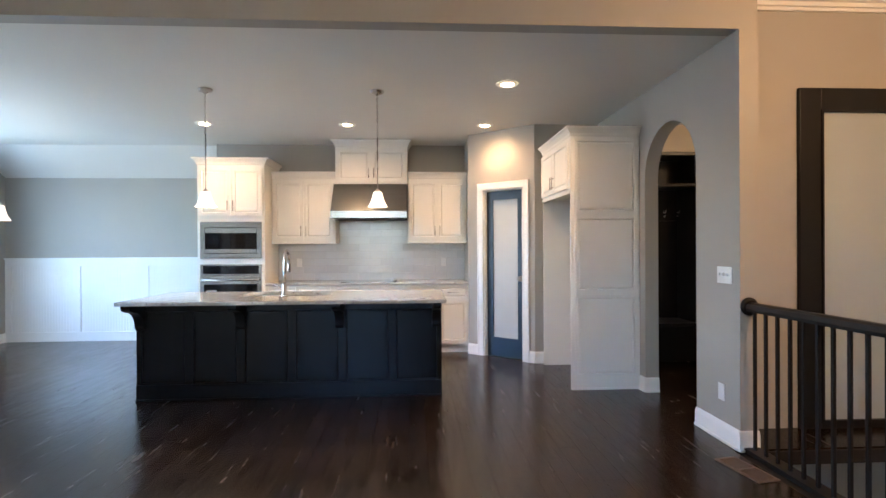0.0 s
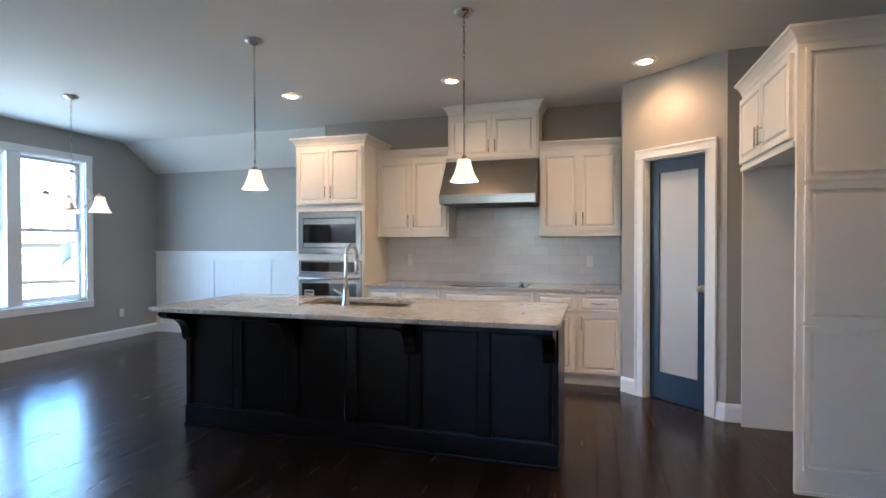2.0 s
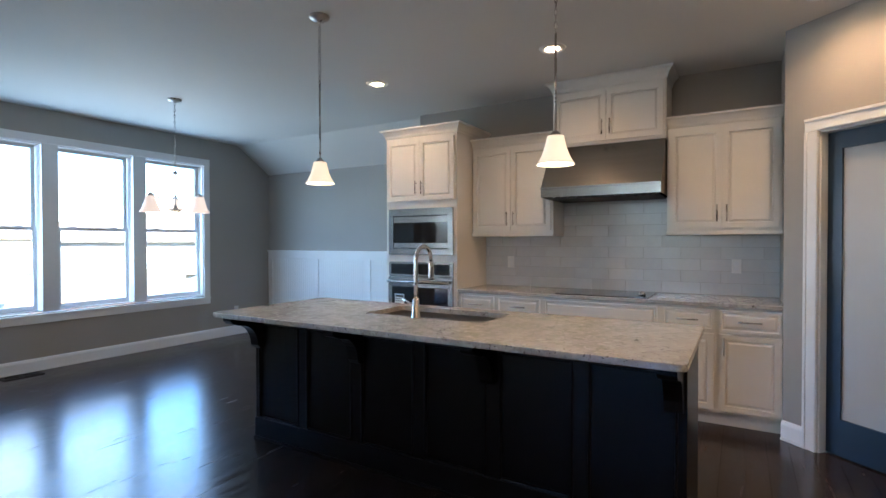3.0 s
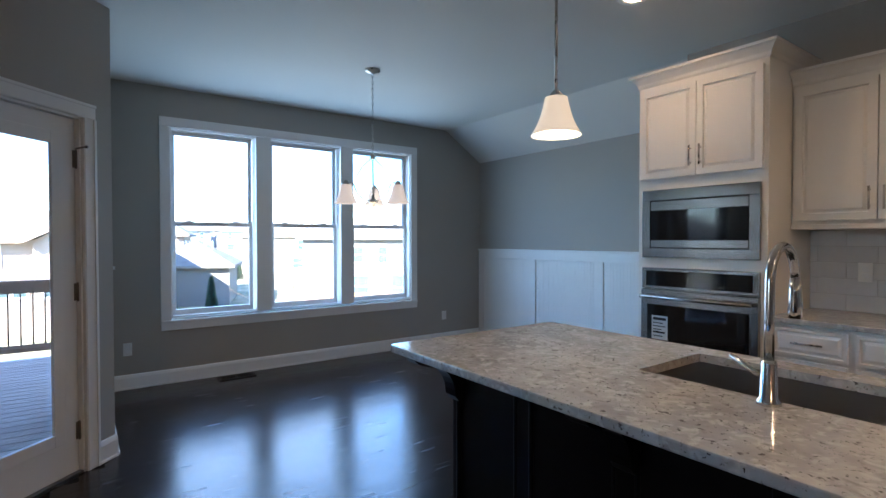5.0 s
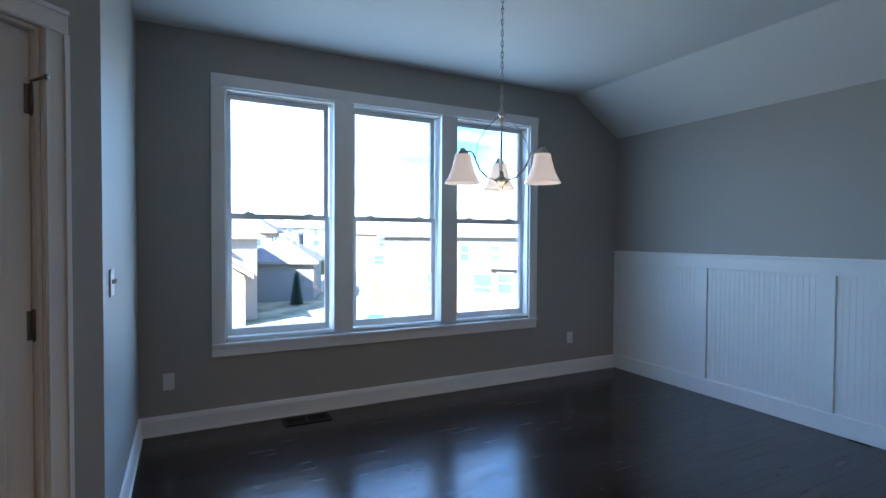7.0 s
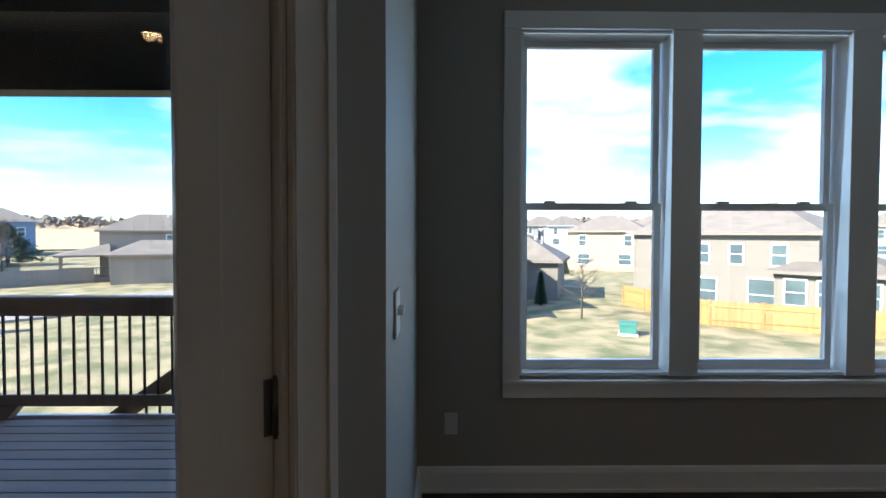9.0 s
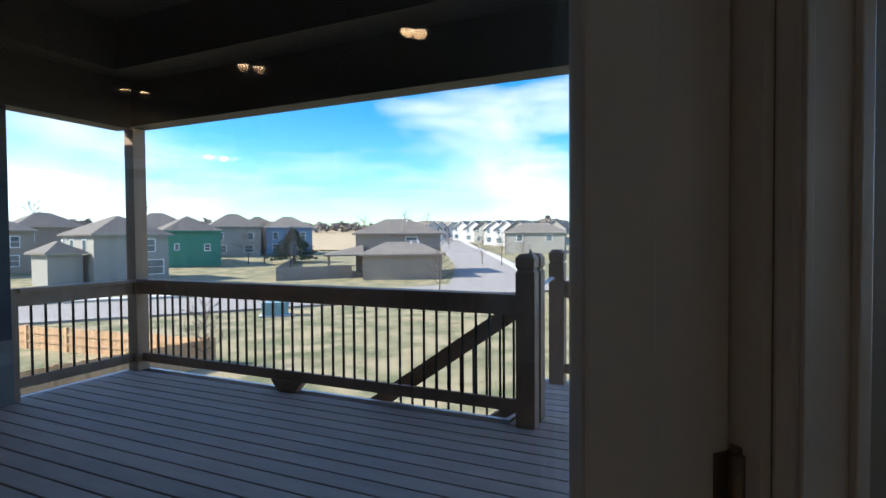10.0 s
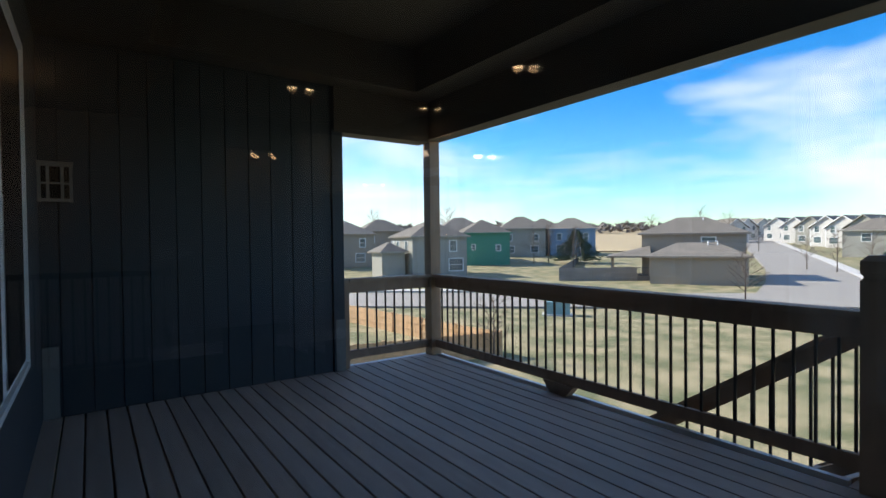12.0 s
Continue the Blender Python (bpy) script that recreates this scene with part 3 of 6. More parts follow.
def wall_plate(name, m, label, gangs, outlet):
    """Cover plate, local x along the wall, +y out of it."""
    pl = thing(name, 0, 0, 0, 0, label, "outlet" if outlet else "light switch")
    pl.matrix_basis = m
    w = 0.07 + 0.046 * (gangs - 1)
    part("plate", boxed(-w / 2, w / 2, 0, 0.006, -0.058, 0.058, bev=0.002), M_PLATE, pl)
    for g in range(gangs):
        cx = (g - (gangs - 1) / 2) * 0.046
        if outlet:
            for zz in (-0.02, 0.02):
                part("socket", boxed(cx - 0.017, cx + 0.017, 0.006, 0.008, zz - 0.014, zz + 0.014, bev=0.001), M_VINYL, pl)
        else:
            part("toggle", boxed(cx - 0.005, cx + 0.005, 0.006, 0.02, -0.004, 0.014, bev=0.001), M_VINYL, pl)
    return pl


wall_plate("light_switch", pose(-4.337, 3.612, 1.17), "white double toggle switch on grey wall", 2, False)
wall_plate("light_switch", pose(2.444, 3.57, 1.16, 0, 0, 90), "white triple toggle switch beside the arch", 3, False)
for y, z in ((3.79, 0.365), (7.35, 0.365)):
    wall_plate("wall_outlet", pose(-5.724, y, z, 0, 0, -90), "white outlet low on the grey dining wall", 1, True)
wall_plate("wall_outlet", pose(2.444, 3.61, 0.34, 0, 0, 90), "white outlet low beside the arch", 1, True)
wall_plate("wall_outlet", pose(-3.34, 7.952, 0.36, 0, 0, 180), "white outlet on the beadboard wainscot", 1, True)
for x in (-1.30, 0.70):
    wall_plate("wall_outlet", pose(x, 7.282, 1.16, 0, 0, 180), "white outlet on the tiled backsplash", 1, True)


def floor_register(m, material, label):
    r = thing("floor_register", 0, 0, 0, 0, label, "floor vent")
    r.matrix_basis = m
    bm_ = bmesh.new()
    for a_ in ((-0.17, 0.17, -0.075, -0.058), (-0.17, 0.17, 0.058, 0.075), (-0.17, -0.15, -0.058, 0.058), (0.15, 0.17, -0.058, 0.058), (-0.008, 0.008, -0.058, 0.058)):
        box(bm_, *a_, 0.0, 0.007)
    part("frame", bm_, material, r)
    for k in range(9):
        yy = -0.052 + k * 0.013
        part("slat", boxed(-0.15, 0.15, yy, yy + 0.005, 0.0005, 0.005), material, r)
    # thin dark sheet paints the shade of the opening under the slats
    part("duct_shade", boxed(-0.15, 0.15, -0.058, 0.058, -0.003, 0.0004), M_BALUSTER, r, "dark sheet painting the shade below the slats")


floor_register(pose(-5.58, 4.70, 0.001, 0, 0, 90), M_BLACKWOOD, "dark floor vent by the dining baseboard")
floor_register(pose(2.30, 3.14, 0.001, 0, 0, 100), surface("brown_vent", (0.20, 0.14, 0.10), rough=0.45, metal=0.5), "brown metal floor vent beside the stair railing")


# ---- wainscot ----
wains = thing("wainscot", -4.0, 7.974, 0, 0, "white beadboard wainscot on the dining wall", "wainscot", "", "structure")
wains.matrix_basis = Matrix.Identity(4)
XL, XR = -5.724, -2.43
part("base", boxed(XL, XR, 7.944, 7.973, 0, 0.14, bev=0.003), M_TRIM, wains)
part("top_rail", boxed(XL, XR, 7.950, 7.973, 1.115, 1.215, bev=0.002), M_TRIM, wains)
part("cap", boxed(XL, XR, 7.930, 7.973, 1.215, 1.238, bev=0.004), M_TRIM, wains)
stiles = (-5.68, -4.70, -3.72, -2.74)
for x in stiles:
    part("stile", boxed(x - 0.045, x + 0.045, 7.950, 7.973, 0.14, 1.115, bev=0.002), M_TRIM, wains)
for x0, x1 in zip(stiles, (*stiles[1:], -2.34)):
    bm = bmesh.new()
    n = round((min(x1, XR + 0.045) - x0 - 0.09) / 0.041)
    w = (min(x1, XR + 0.045) - x0 - 0.09) / n
    for k in range(n):
        a = x0 + 0.045 + k * w
        prism(bm, [(a, 7.973), (a, 7.9672), (a + 0.003, 7.9645), (a + w - 0.003, 7.9645), (a + w, 7.9672), (a + w, 7.973)], 0.14, 1.115)
    bmesh.ops.transform(bm, matrix=Matrix(((1, 0, 0, 0), (0, 0, 1, 0), (0, 1, 0, 0), (0, 0, 0, 1))), verts=bm.verts)
    part("beadboard_panel", bm, M_TRIM, wains)


# ---- kitchen ----
def panel_door(name, parent, x0, x1, z0, z1, y, material, rail=0.055, thick=0.024, label=""):
    """A raised-panel front: local front is -y."""
    bm_ = bmesh.new()
    fs = box(bm_, x0, x1, y - thick, y, z0, z1)
    f_ = [fs[2]]
    for t_, d_ in ((0.004, 0.003), (rail, 0.0), (0.005, -0.013), (0.010, 0.0), (0.020, 0.011)):
        bmesh.ops.inset_individual(bm_, faces=f_, thickness=t_, depth=d_)
    return part(name, bm_, material, parent, label)


def bar_pull(parent, x, y, z, length, vertical=True):
    bm_ = bmesh.new()
    h = length / 2
    a_, b_ = ((x, y - 0.03, z - h), (x, y - 0.03, z + h)) if vertical else ((x - h, y - 0.03, z), (x + h, y - 0.03, z))
    rod(bm_, a_, b_, 0.006, 8)
    for s_ in (-0.7, 0.7):
        p_ = (x, y, z + s_ * h) if vertical else (x + s_ * h, y, z)
        rod(bm_, p_, (p_[0], y - 0.03, p_[2]), 0.0045, 8)
    part("handle", bm_, M_NICKEL, parent, "satin nickel bar handle")


def crown(parent, x0, x1, y0, y1, z0, h=0.09, out=0.055, left=True, right=True):
    """Stepped crown moulding round the front (and sides) of a cabinet top."""
    bm_ = bmesh.new()
    prof = [(0.0, 0.0), (0.008, 0.012), (0.012, 0.03), (0.03, 0.055), (0.042, 0.068), (0.055, 0.074), (0.055, 0.09)]
    prof = [(o * out / 0.055, z * h / 0.09) for o, z in prof]
    prev = None
    for o, z in prof:
        xl, xr = x0 - (o if left else 0), x1 + (o if right else 0)
        ring = [bm_.verts.new(c) for c in ((xl, y1, z0 + z), (xl, y0 - o, z0 + z), (xr, y0 - o, z0 + z), (xr, y1, z0 + z))]
        if prev:
            for i in range(3):
                bm_.faces.new((prev[i], prev[i + 1], ring[i + 1], ring[i]))
            bm_.faces.new((prev[3], prev[0], ring[0], ring[3]))
        else:
            bm_.faces.new(ring)
        prev = ring
    bm_.faces.new(prev)
    part("crown", bm_, M_CAB, parent)


def wall_cabinet(x0, x1, y0, z0, z1, label, pull_low=True, rail=True, crown_sides=(True, True), crown_h=0.09):
    c = thing("wall_cabinet", x0, 7.298, z0, 0, label, "cabinet", "cream kitchen cabinets")
    w, d, h = x1 - x0, 7.298 - y0, z1 - z0
    part("body", boxed(0, w, -d, 0, 0, h, bev=0.002), M_CAB, c)
    m_ = w / 2
    for k, (a_, b_) in enumerate(((0.022, m_ - 0.003), (m_ + 0.003, w - 0.022))):
        dr = panel_door("door", c, a_, b_, 0.025, h - 0.03, -d, M_CAB)
        bar_pull(dr, b_ - 0.03 if k == 0 else a_ + 0.03, -d - 0.02, 0.14, 0.13)
    if rail:
        part("light_rail", boxed(-0.004, w + 0.004, -d - 0.012, 0, -0.028, 0, bev=0.004), M_CAB, c)
    crown(c, 0, w, -d, 0, h, crown_h, 0.055, *crown_sides)
    return c


wall_cabinet(-1.588, -0.755, 6.985, 1.448, 2.285, "cream raised-panel wall cabinet above the counter", crown_sides=(False, False))
wall_cabinet(0.205, 0.998, 6.985, 1.448, 2.285, "cream raised-panel wall cabinet beside the pantry", crown_sides=(False, False))
wall_cabinet(-0.752, 0.202, 6.955, 2.215, 2.70, "cream raised-panel cabinet over the range hood", rail=False, crown_h=0.098)

# oven tower
tower = thing("oven_cabinet", -2.418, 7.298, 0, 0, "tall cream cabinet holding the wall ovens", "cabinet", "cream kitchen cabinets")
TW, TD = 0.828, 0.635
for a_ in ((0, 0.036, -TD, 0, 0, 2.41), (TW - 0.036, TW, -TD, 0, 0, 2.41)):
    part("side_panel", boxed(*a_), M_CAB, tower)
part("upper_body", boxed(0.036, TW - 0.036, -TD, 0, 1.70, 2.41), M_CAB, tower)
part("divider", boxed(0.036, TW - 0.036, -TD, 0, 1.168, 1.235), M_CAB, tower)
part("lower_body", boxed(0.036, TW - 0.036, -TD, 0, 0.10, 0.47), M_CAB, tower)
for k, (a, b) in enumerate(((0.025, TW / 2 - 0.003), (TW / 2 + 0.003, TW - 0.025))):
    dr = panel_door("door", tower, a, b, 1.775, 2.375, -TD, M_CAB)
    bar_pull(dr, b - 0.03 if k == 0 else a + 0.03, -TD - 0.02, 1.90, 0.13)
dr = panel_door("drawer", tower, 0.025, TW - 0.025, 0.13, 0.44, -TD, M_CAB)
bar_pull(dr, TW / 2, -TD - 0.02, 0.36, 0.16, False)
crown(tower, 0, TW, -TD, 0, 2.41)

mw = thing("microwave_oven", -2.418 + TW / 2, 7.298 - TD, 1.237, 0, "built-in steel microwave above the wall oven", "microwave")
hw = TW / 2 - 0.037
bm = bmesh.new()
box(bm, -hw, hw, -0.020, 0.02, 0.0, 0.062, bev=0.003)
box(bm, -hw, hw, -0.020, 0.02, 0.388, 0.461, bev=0.003)
box(bm, -hw, -hw + 0.058, -0.020, 0.02, 0.062, 0.388)
box(bm, hw - 0.058, hw, -0.020, 0.02, 0.062, 0.388)
part("trim_frame", bm, M_STEEL, mw)
bm = bmesh.new()
box(bm, -hw + 0.062, hw - 0.062, -0.018, 0.0, 0.067, 0.118, bev=0.002)
box(bm, -hw + 0.062, hw - 0.062, -0.018, 0.0, 0.320, 0.383, bev=0.002)
body = part("door", bm, M_STEEL, mw)
part("window", boxed(-hw + 0.063, hw - 0.163, -0.0165, -0.001, 0.118, 0.320), M_BLACK, body, "dark glass window")
part("control_panel", boxed(hw - 0.1625, hw - 0.063, -0.0165, -0.001, 0.118, 0.320), M_BLACK, mw, "black glass control panel")
part("cavity", boxed(-hw + 0.058, hw - 0.058, 0.0005, 0.35, 0.063, 0.387), M_BALUSTER, mw)

oven = thing("wall_oven", -2.418 + TW / 2, 7.298 - TD, 0.472, 0, "stainless built-in wall oven with dark glass", "oven")
part("body", boxed(-hw, hw, 0.0, 0.5, 0.0, 0.694), M_STEEL, oven)
cp = part("control_panel", boxed(-hw, hw, -0.022, -0.0005, 0.552, 0.694, bev=0.004), M_STEEL, oven)
part("display", boxed(-hw + 0.035, hw - 0.035, -0.025, -0.022, 0.572, 0.675), M_BLACK, cp, "black glass display")
dr = part("door", boxed(-hw, hw, -0.030, -0.0005, 0.01, 0.545, bev=0.005), M_STEEL, oven)
part("window", boxed(-hw + 0.05, hw - 0.05, -0.033, -0.030, 0.06, 0.445), M_BLACK, dr, "dark glass window")
bm = bmesh.new()
rod(bm, (-hw + 0.02, -0.075, 0.50), (hw - 0.02, -0.075, 0.50), 0.012, 14)
for s_ in (-1, 1):
    rod(bm, (s_ * (hw - 0.06), -0.03, 0.50), (s_ * (hw - 0.06), -0.075, 0.50), 0.009, 10)
part("handle", bm, M_STEEL, dr, "round steel bar handle")
st = part("energy_label", boxed(-hw + 0.085, -hw + 0.20, -0.0342, -0.033, 0.21, 0.37), M_PLATE, dr, "white paper label with dark lines")
for k, (wd, hh) in enumerate(((0.095, 0.018), (0.07, 0.006), (0.09, 0.006), (0.06, 0.006), (0.085, 0.012), (0.07, 0.006))):
    part("label_line", boxed(-hw + 0.095, -hw + 0.095 + wd, -0.0350, -0.0342, 0.34 - k * 0.022, 0.34 - k * 0.022 + hh), M_BALUSTER, st)

# range hood
hood = thing("range_hood", -0.29, 7.298, 1.75, 0, "stainless steel range hood above the cooktop", "range hood")
bm = bmesh.new()
HX = 0.485
prof = [(-0.60, 0.0), (-0.60, 0.085), (-0.335, 0.462), (0.0, 0.462), (0.0, 0.0)]
va = [bm.verts.new((-HX, y, z)) for y, z in prof]
vb = [bm.verts.new((HX, y, z)) for y, z in prof]
bm.faces.new(list(reversed(va)))
bm.faces.new(vb)
for i in range(4):
    bm.faces.new((va[i], va[i + 1], vb[i + 1], vb[i]))
part("canopy", bm, M_STEEL, hood)
part("filter", boxed(-HX + 0.03, HX - 0.03, -0.57, -0.05, -0.012, 0.0), M_BALUSTER, hood, "dark grease filter")
for k in range(14):
    part("slot", boxed(-HX + 0.06 + k * 0.064, -HX + 0.105 + k * 0.064, -0.595, -0.575, -0.016, 0.0), M_BALUSTER, hood)
for k in range(6):
    bm = bmesh.new()
    rod(bm, (HX - 0.08 - k * 0.055, -0.58, -0.004), (HX - 0.08 - k * 0.055, -0.58, -0.020), 0.008, 8)
    part("knob", bm, M_BALUSTER, hood)
part("front_lip", boxed(-HX - 0.003, HX + 0.003, -0.606, -0.60, 0.070, 0.088, bev=0.002), M_STEEL, hood)


def base_cabinet(x0, x1, label, doors):
    c = thing("base_cabinet", x0, 7.298, 0, 0, label, "cabinet", "cream base cabinets")
    w, d = x1 - x0, 0.60
    part("body", boxed(0, w, -d, 0, 0.10, 0.884), M_CAB, c)
    part("toe_kick", boxed(0, w, -d + 0.05, 0, 0, 0.10), M_CAB, c)
    dr_ = panel_door("drawer", c, 0.018, w - 0.018, 0.705, 0.862, -d, M_CAB, rail=0.022)
    if doors == 1:
        bar_pull(dr_, w / 2, -d - 0.02, 0.785, 0.15, False)
    ww = (w - 0.036 - 0.006 * (doors - 1)) / doors
    for k in range(doors):
        a_ = 0.018 + k * (ww + 0.006)
        dd = panel_door("door", c, a_, a_ + ww, 0.125, 0.685, -d, M_CAB)
        bar_pull(dd, a_ + ww - 0.03 if k == 0 and doors > 1 else a_ + 0.03, -d - 0.02, 0.60, 0.13)


for a, b, n in ((-1.588, -1.20, 1), (-1.20, -0.76, 1), (-0.76, 0.19, 2), (0.19, 0.58, 1), (0.58, 0.998, 1)):
    base_cabinet(a, b, "cream base cabinet with drawer and raised panel", n)
ct = tagged(new("countertop", mesh_of("countertop", boxed(-1.588, 0.998, 6.665, 7.298, 0.885, 0.915, bev=0.004), M_STONE)),
            "pale granite countertop along the kitchen wall", "countertop")
cook = thing("cooktop", -0.28, 6.99, 0.9152, 0, "black glass electric cooktop set in the counter", "cooktop")
part("glass", boxed(-0.38, 0.38, -0.26, 0.22, 0, 0.006, bev=0.002), M_BLACK, cook)
bm = bmesh.new()
capped(bm, lathe(bm, [(0.028, 0.006), (0.028, 0.020), (0.022, 0.034), (0.008, 0.040)], 18, 0.31, -0.10))
part("control_knob", bm, M_NICKEL, cook, "round steel control knob")

# refrigerator surround: tall end panel and the cabinet over the empty alcove
pan = thing("refrigerator_surround", 1.78, 4.93, 0, 0, "tall cream end panel of the refrigerator alcove", "cabinet panel")
bm = bmesh.new()
box(bm, 0, 0.664, -0.025, 0, 0, 2.41)
part("panel", bm, M_CAB, pan)
for z0, z1 in ((0.13, 0.905), (0.93, 1.655), (1.68, 2.385)):
    panel_door("raised_panel", pan, 0.035, 0.63, z0, z1, -0.0255, M_CAB, rail=0.03, thick=0.018)
part("base_shoe", boxed(0.0, 0.664, -0.036, -0.025, 0, 0.018), M_CAB, pan)
fc = thing("refrigerator_cabinet", 2.444, 5.95, 1.90, -90, "cream two-door cabinet over the refrigerator alcove", "cabinet")
part("body", boxed(0, 1.02, -0.664, 0, 0, 0.51), M_CAB, fc)
for k, (a, b) in enumerate(((0.02, 0.507), (0.513, 1.0))):
    dr = panel_door("door", fc, a, b, 0.02, 0.48, -0.664, M_CAB)
    bar_pull(dr, b - 0.03 if k == 0 else a + 0.03, -0.684, 0.13, 0.13)
part("light_rail", boxed(0, 1.02, -0.675, -0.63, -0.03, 0), M_CAB, fc)
crown(fc, 0, 1.045, -0.664, 0, 0.51, left=False)
part("side_panel", boxed(0, 0.02, -0.664, 0, -1.90, 0), M_CAB, fc)

# island
isl = thing("kitchen_island", -0.825, 5.17, 0, 0, "espresso stained island with recessed panels and corbels", "kitchen island")
IX0, IX1, IY0, IY1 = -2.19 + 0.825, 0.54 + 0.825, 4.835 - 5.17, 5.47 - 5.17
part("carcass", boxed(IX0 + 0.012, IX1 - 0.012, IY0 + 0.016, IY1, 0.0, 0.884), M_ESP, isl)
bm = bmesh.new()
box(bm, IX0, IX1, IY0 - 0.012, IY0 + 0.004, 0, 0.145, bev=0.003)
part("skirting", bm, M_ESP, isl)
part("shoe_moulding", boxed(IX0 - 0.004, IX1 + 0.004, IY0 - 0.022, IY0 - 0.012, 0, 0.018, bev=0.003), M_ESP, isl)
part("top_rail", boxed(IX0, IX1, IY0, IY0 + 0.016, 0.80, 0.884, bev=0.002), M_ESP, isl)
pw = (IX1 - IX0) / 6
for k in range(7):
    xx = IX0 + k * pw
    part("stile", boxed(max(IX0, xx - 0.035), min(IX1, xx + 0.035), IY0, IY0 + 0.016, 0.145, 0.80, bev=0.002), M_ESP, isl)
for k in range(6):
    xx = IX0 + k * pw + 0.035
    ww = pw - 0.07
    bm = bmesh.new()
    for a_ in ((xx, xx + 0.012, 0.145, 0.80), (xx + ww - 0.012, xx + ww, 0.145, 0.80), (xx + 0.012, xx + ww - 0.012, 0.145, 0.157), (xx + 0.012, xx + ww - 0.012, 0.788, 0.80)):
        box(bm, a_[0], a_[1], IY0 - 0.009, IY0 + 0.015, a_[2], a_[3], bev=0.0055)
    part("panel_moulding", bm, M_ESP, isl)
for sx, xa in ((-1, IX0), (1, IX1 - 0.013)):
    part("end_panel", boxed(xa, xa + 0.013, IY0 + 0.016, IY1, 0, 0.884), M_ESP, isl)


def corbel(x):
    """Scrolled bracket: profile in y and z, pulled along x."""
    pts = [(0.0, 0.0), (0.0, -0.24), (-0.03, -0.245), (-0.05, -0.22)]
    for k in range(1, 9):
        a_ = math.pi / 2 * k / 8
        pts.append((-0.05 - 0.13 * (1 - math.cos(a_)), -0.22 + 0.15 * math.sin(a_)))
    pts += [(-0.21, -0.062), (-0.245, -0.05), (-0.265, -0.03), (-0.265, 0.0)]
    bm_ = bmesh.new()
    prism(bm_, [(y, z) for y, z in pts], 0, 0.075)
    bmesh.ops.transform(bm_, matrix=Matrix(((0, 1, 0, x - 0.0375), (1, 0, 0, IY0 - 0.001), (0, 0, 1, 0.883), (0, 0, 0, 1))), verts=bm_.verts)
    part("corbel", bm_, M_ESP, isl, "scrolled espresso corbel")


for k in range(4):
    corbel(IX0 + 0.05 + k * (IX1 - IX0 - 0.10) / 3)
for k in range(4):
    a = IX0 + 0.03 + k * (IX1 - IX0 - 0.06) / 4
    panel_door("door", isl, -a - (IX1 - IX0 - 0.06) / 4 + 0.004, -a - 0.004, 0.13, 0.85, -IY1, M_ESP).matrix_basis = pose(0, 0, 0, 0, 0, 180)


def ring_slab(outer, hole, z0, z1, rnd=0.035):
    """A slab with rounded corners and a rectangular cut-out."""
    (x0, x1, y0, y1), (hx0, hx1, hy0, hy1) = outer, hole
    n = 4
    cor = []
    for cx, cy, a0 in ((x0 + rnd, y0 + rnd, 180), (x1 - rnd, y0 + rnd, 270), (x1 - rnd, y1 - rnd, 0), (x0 + rnd, y1 - rnd, 90)):
        cor.append([(cx + rnd * math.cos(radians(a0 + 90 * k / n)), cy + rnd * math.sin(radians(a0 + 90 * k / n))) for k in range(n + 1)])
    bm_ = bmesh.new()
    hol = [(hx0, hy0), (hx1, hy0), (hx1, hy1), (hx0, hy1)]
    lay = []
    for z in (z0, z1):
        lay.append(([[bm_.verts.new((x, y, z)) for x, y in c] for c in cor], [bm_.verts.new((x, y, z)) for x, y in hol]))
    for o, h in lay:
        for i in range(4):
            j = (i + 1) % 4
            for k in range(n):
                bm_.faces.new((o[i][k], o[i][k + 1], h[i]))
            bm_.faces.new((o[i][n], o[j][0], h[j], h[i]))
    (o0, h0), (o1, h1) = lay
    f0, f1 = [v_ for c in o0 for v_ in c], [v_ for c in o1 for v_ in c]
    rim = []
    for i in range(len(f0)):
        j = (i + 1) % len(f0)
        f_ = bm_.faces.new((f0[i], f0[j], f1[j], f1[i]))
        rim += [e for e in f_.edges if e.verts[0].co.z == e.verts[1].co.z]
    for i in range(4):
        j = (i + 1) % 4
        bm_.faces.new((h0[i], h0[j], h1[j], h1[i]))
    bmesh.ops.bevel(bm_, geom=list(set(rim)), offset=0.006, segments=2, profile=0.6, affect="EDGES")
    return bm_


SINK = (-1.33, -0.50, 4.98, 5.39)
tagged(new("island_countertop", mesh_of("island_countertop", ring_slab((-2.204, 0.568, 4.497, 5.51), SINK, 0.885, 0.916), M_STONE)),
       "pale speckled granite top on the island", "countertop")
sink = thing("sink", -0.915, 5.185, 0.70, 0, "black undermount sink in the island top", "sink")
bm = bmesh.new()
sx, sy = 0.43, 0.22
box(bm, -sx, sx, -sy, sy, 0.0, 0.008)
box(bm, -sx, -sx + 0.012, -sy, sy, 0.008, 0.184)
box(bm, sx - 0.012, sx, -sy, sy, 0.008, 0.184)
box(bm, -sx + 0.012, sx - 0.012, -sy, -sy + 0.012, 0.008, 0.184)
box(bm, -sx + 0.012, sx - 0.012, sy - 0.012, sy, 0.008, 0.184)
part("basin", bm, M_SINK, sink)
bm = bmesh.new()
capped(bm, lathe(bm, [(0.045, 0.008), (0.045, 0.012), (0.03, 0.010)], 20))
part("drain", bm, M_CHROME, sink)
fa = thing("faucet", -0.91, 4.935, 0.9165, 0, "tall polished nickel pull-down kitchen faucet", "faucet")
bm = bmesh.new()
capped(bm, lathe(bm, [(0.030, 0.0), (0.030, 0.008), (0.022, 0.02), (0.020, 0.11), (0.016, 0.12)], 20))
part("base", bm, M_CHROME, fa)
bm = bmesh.new()
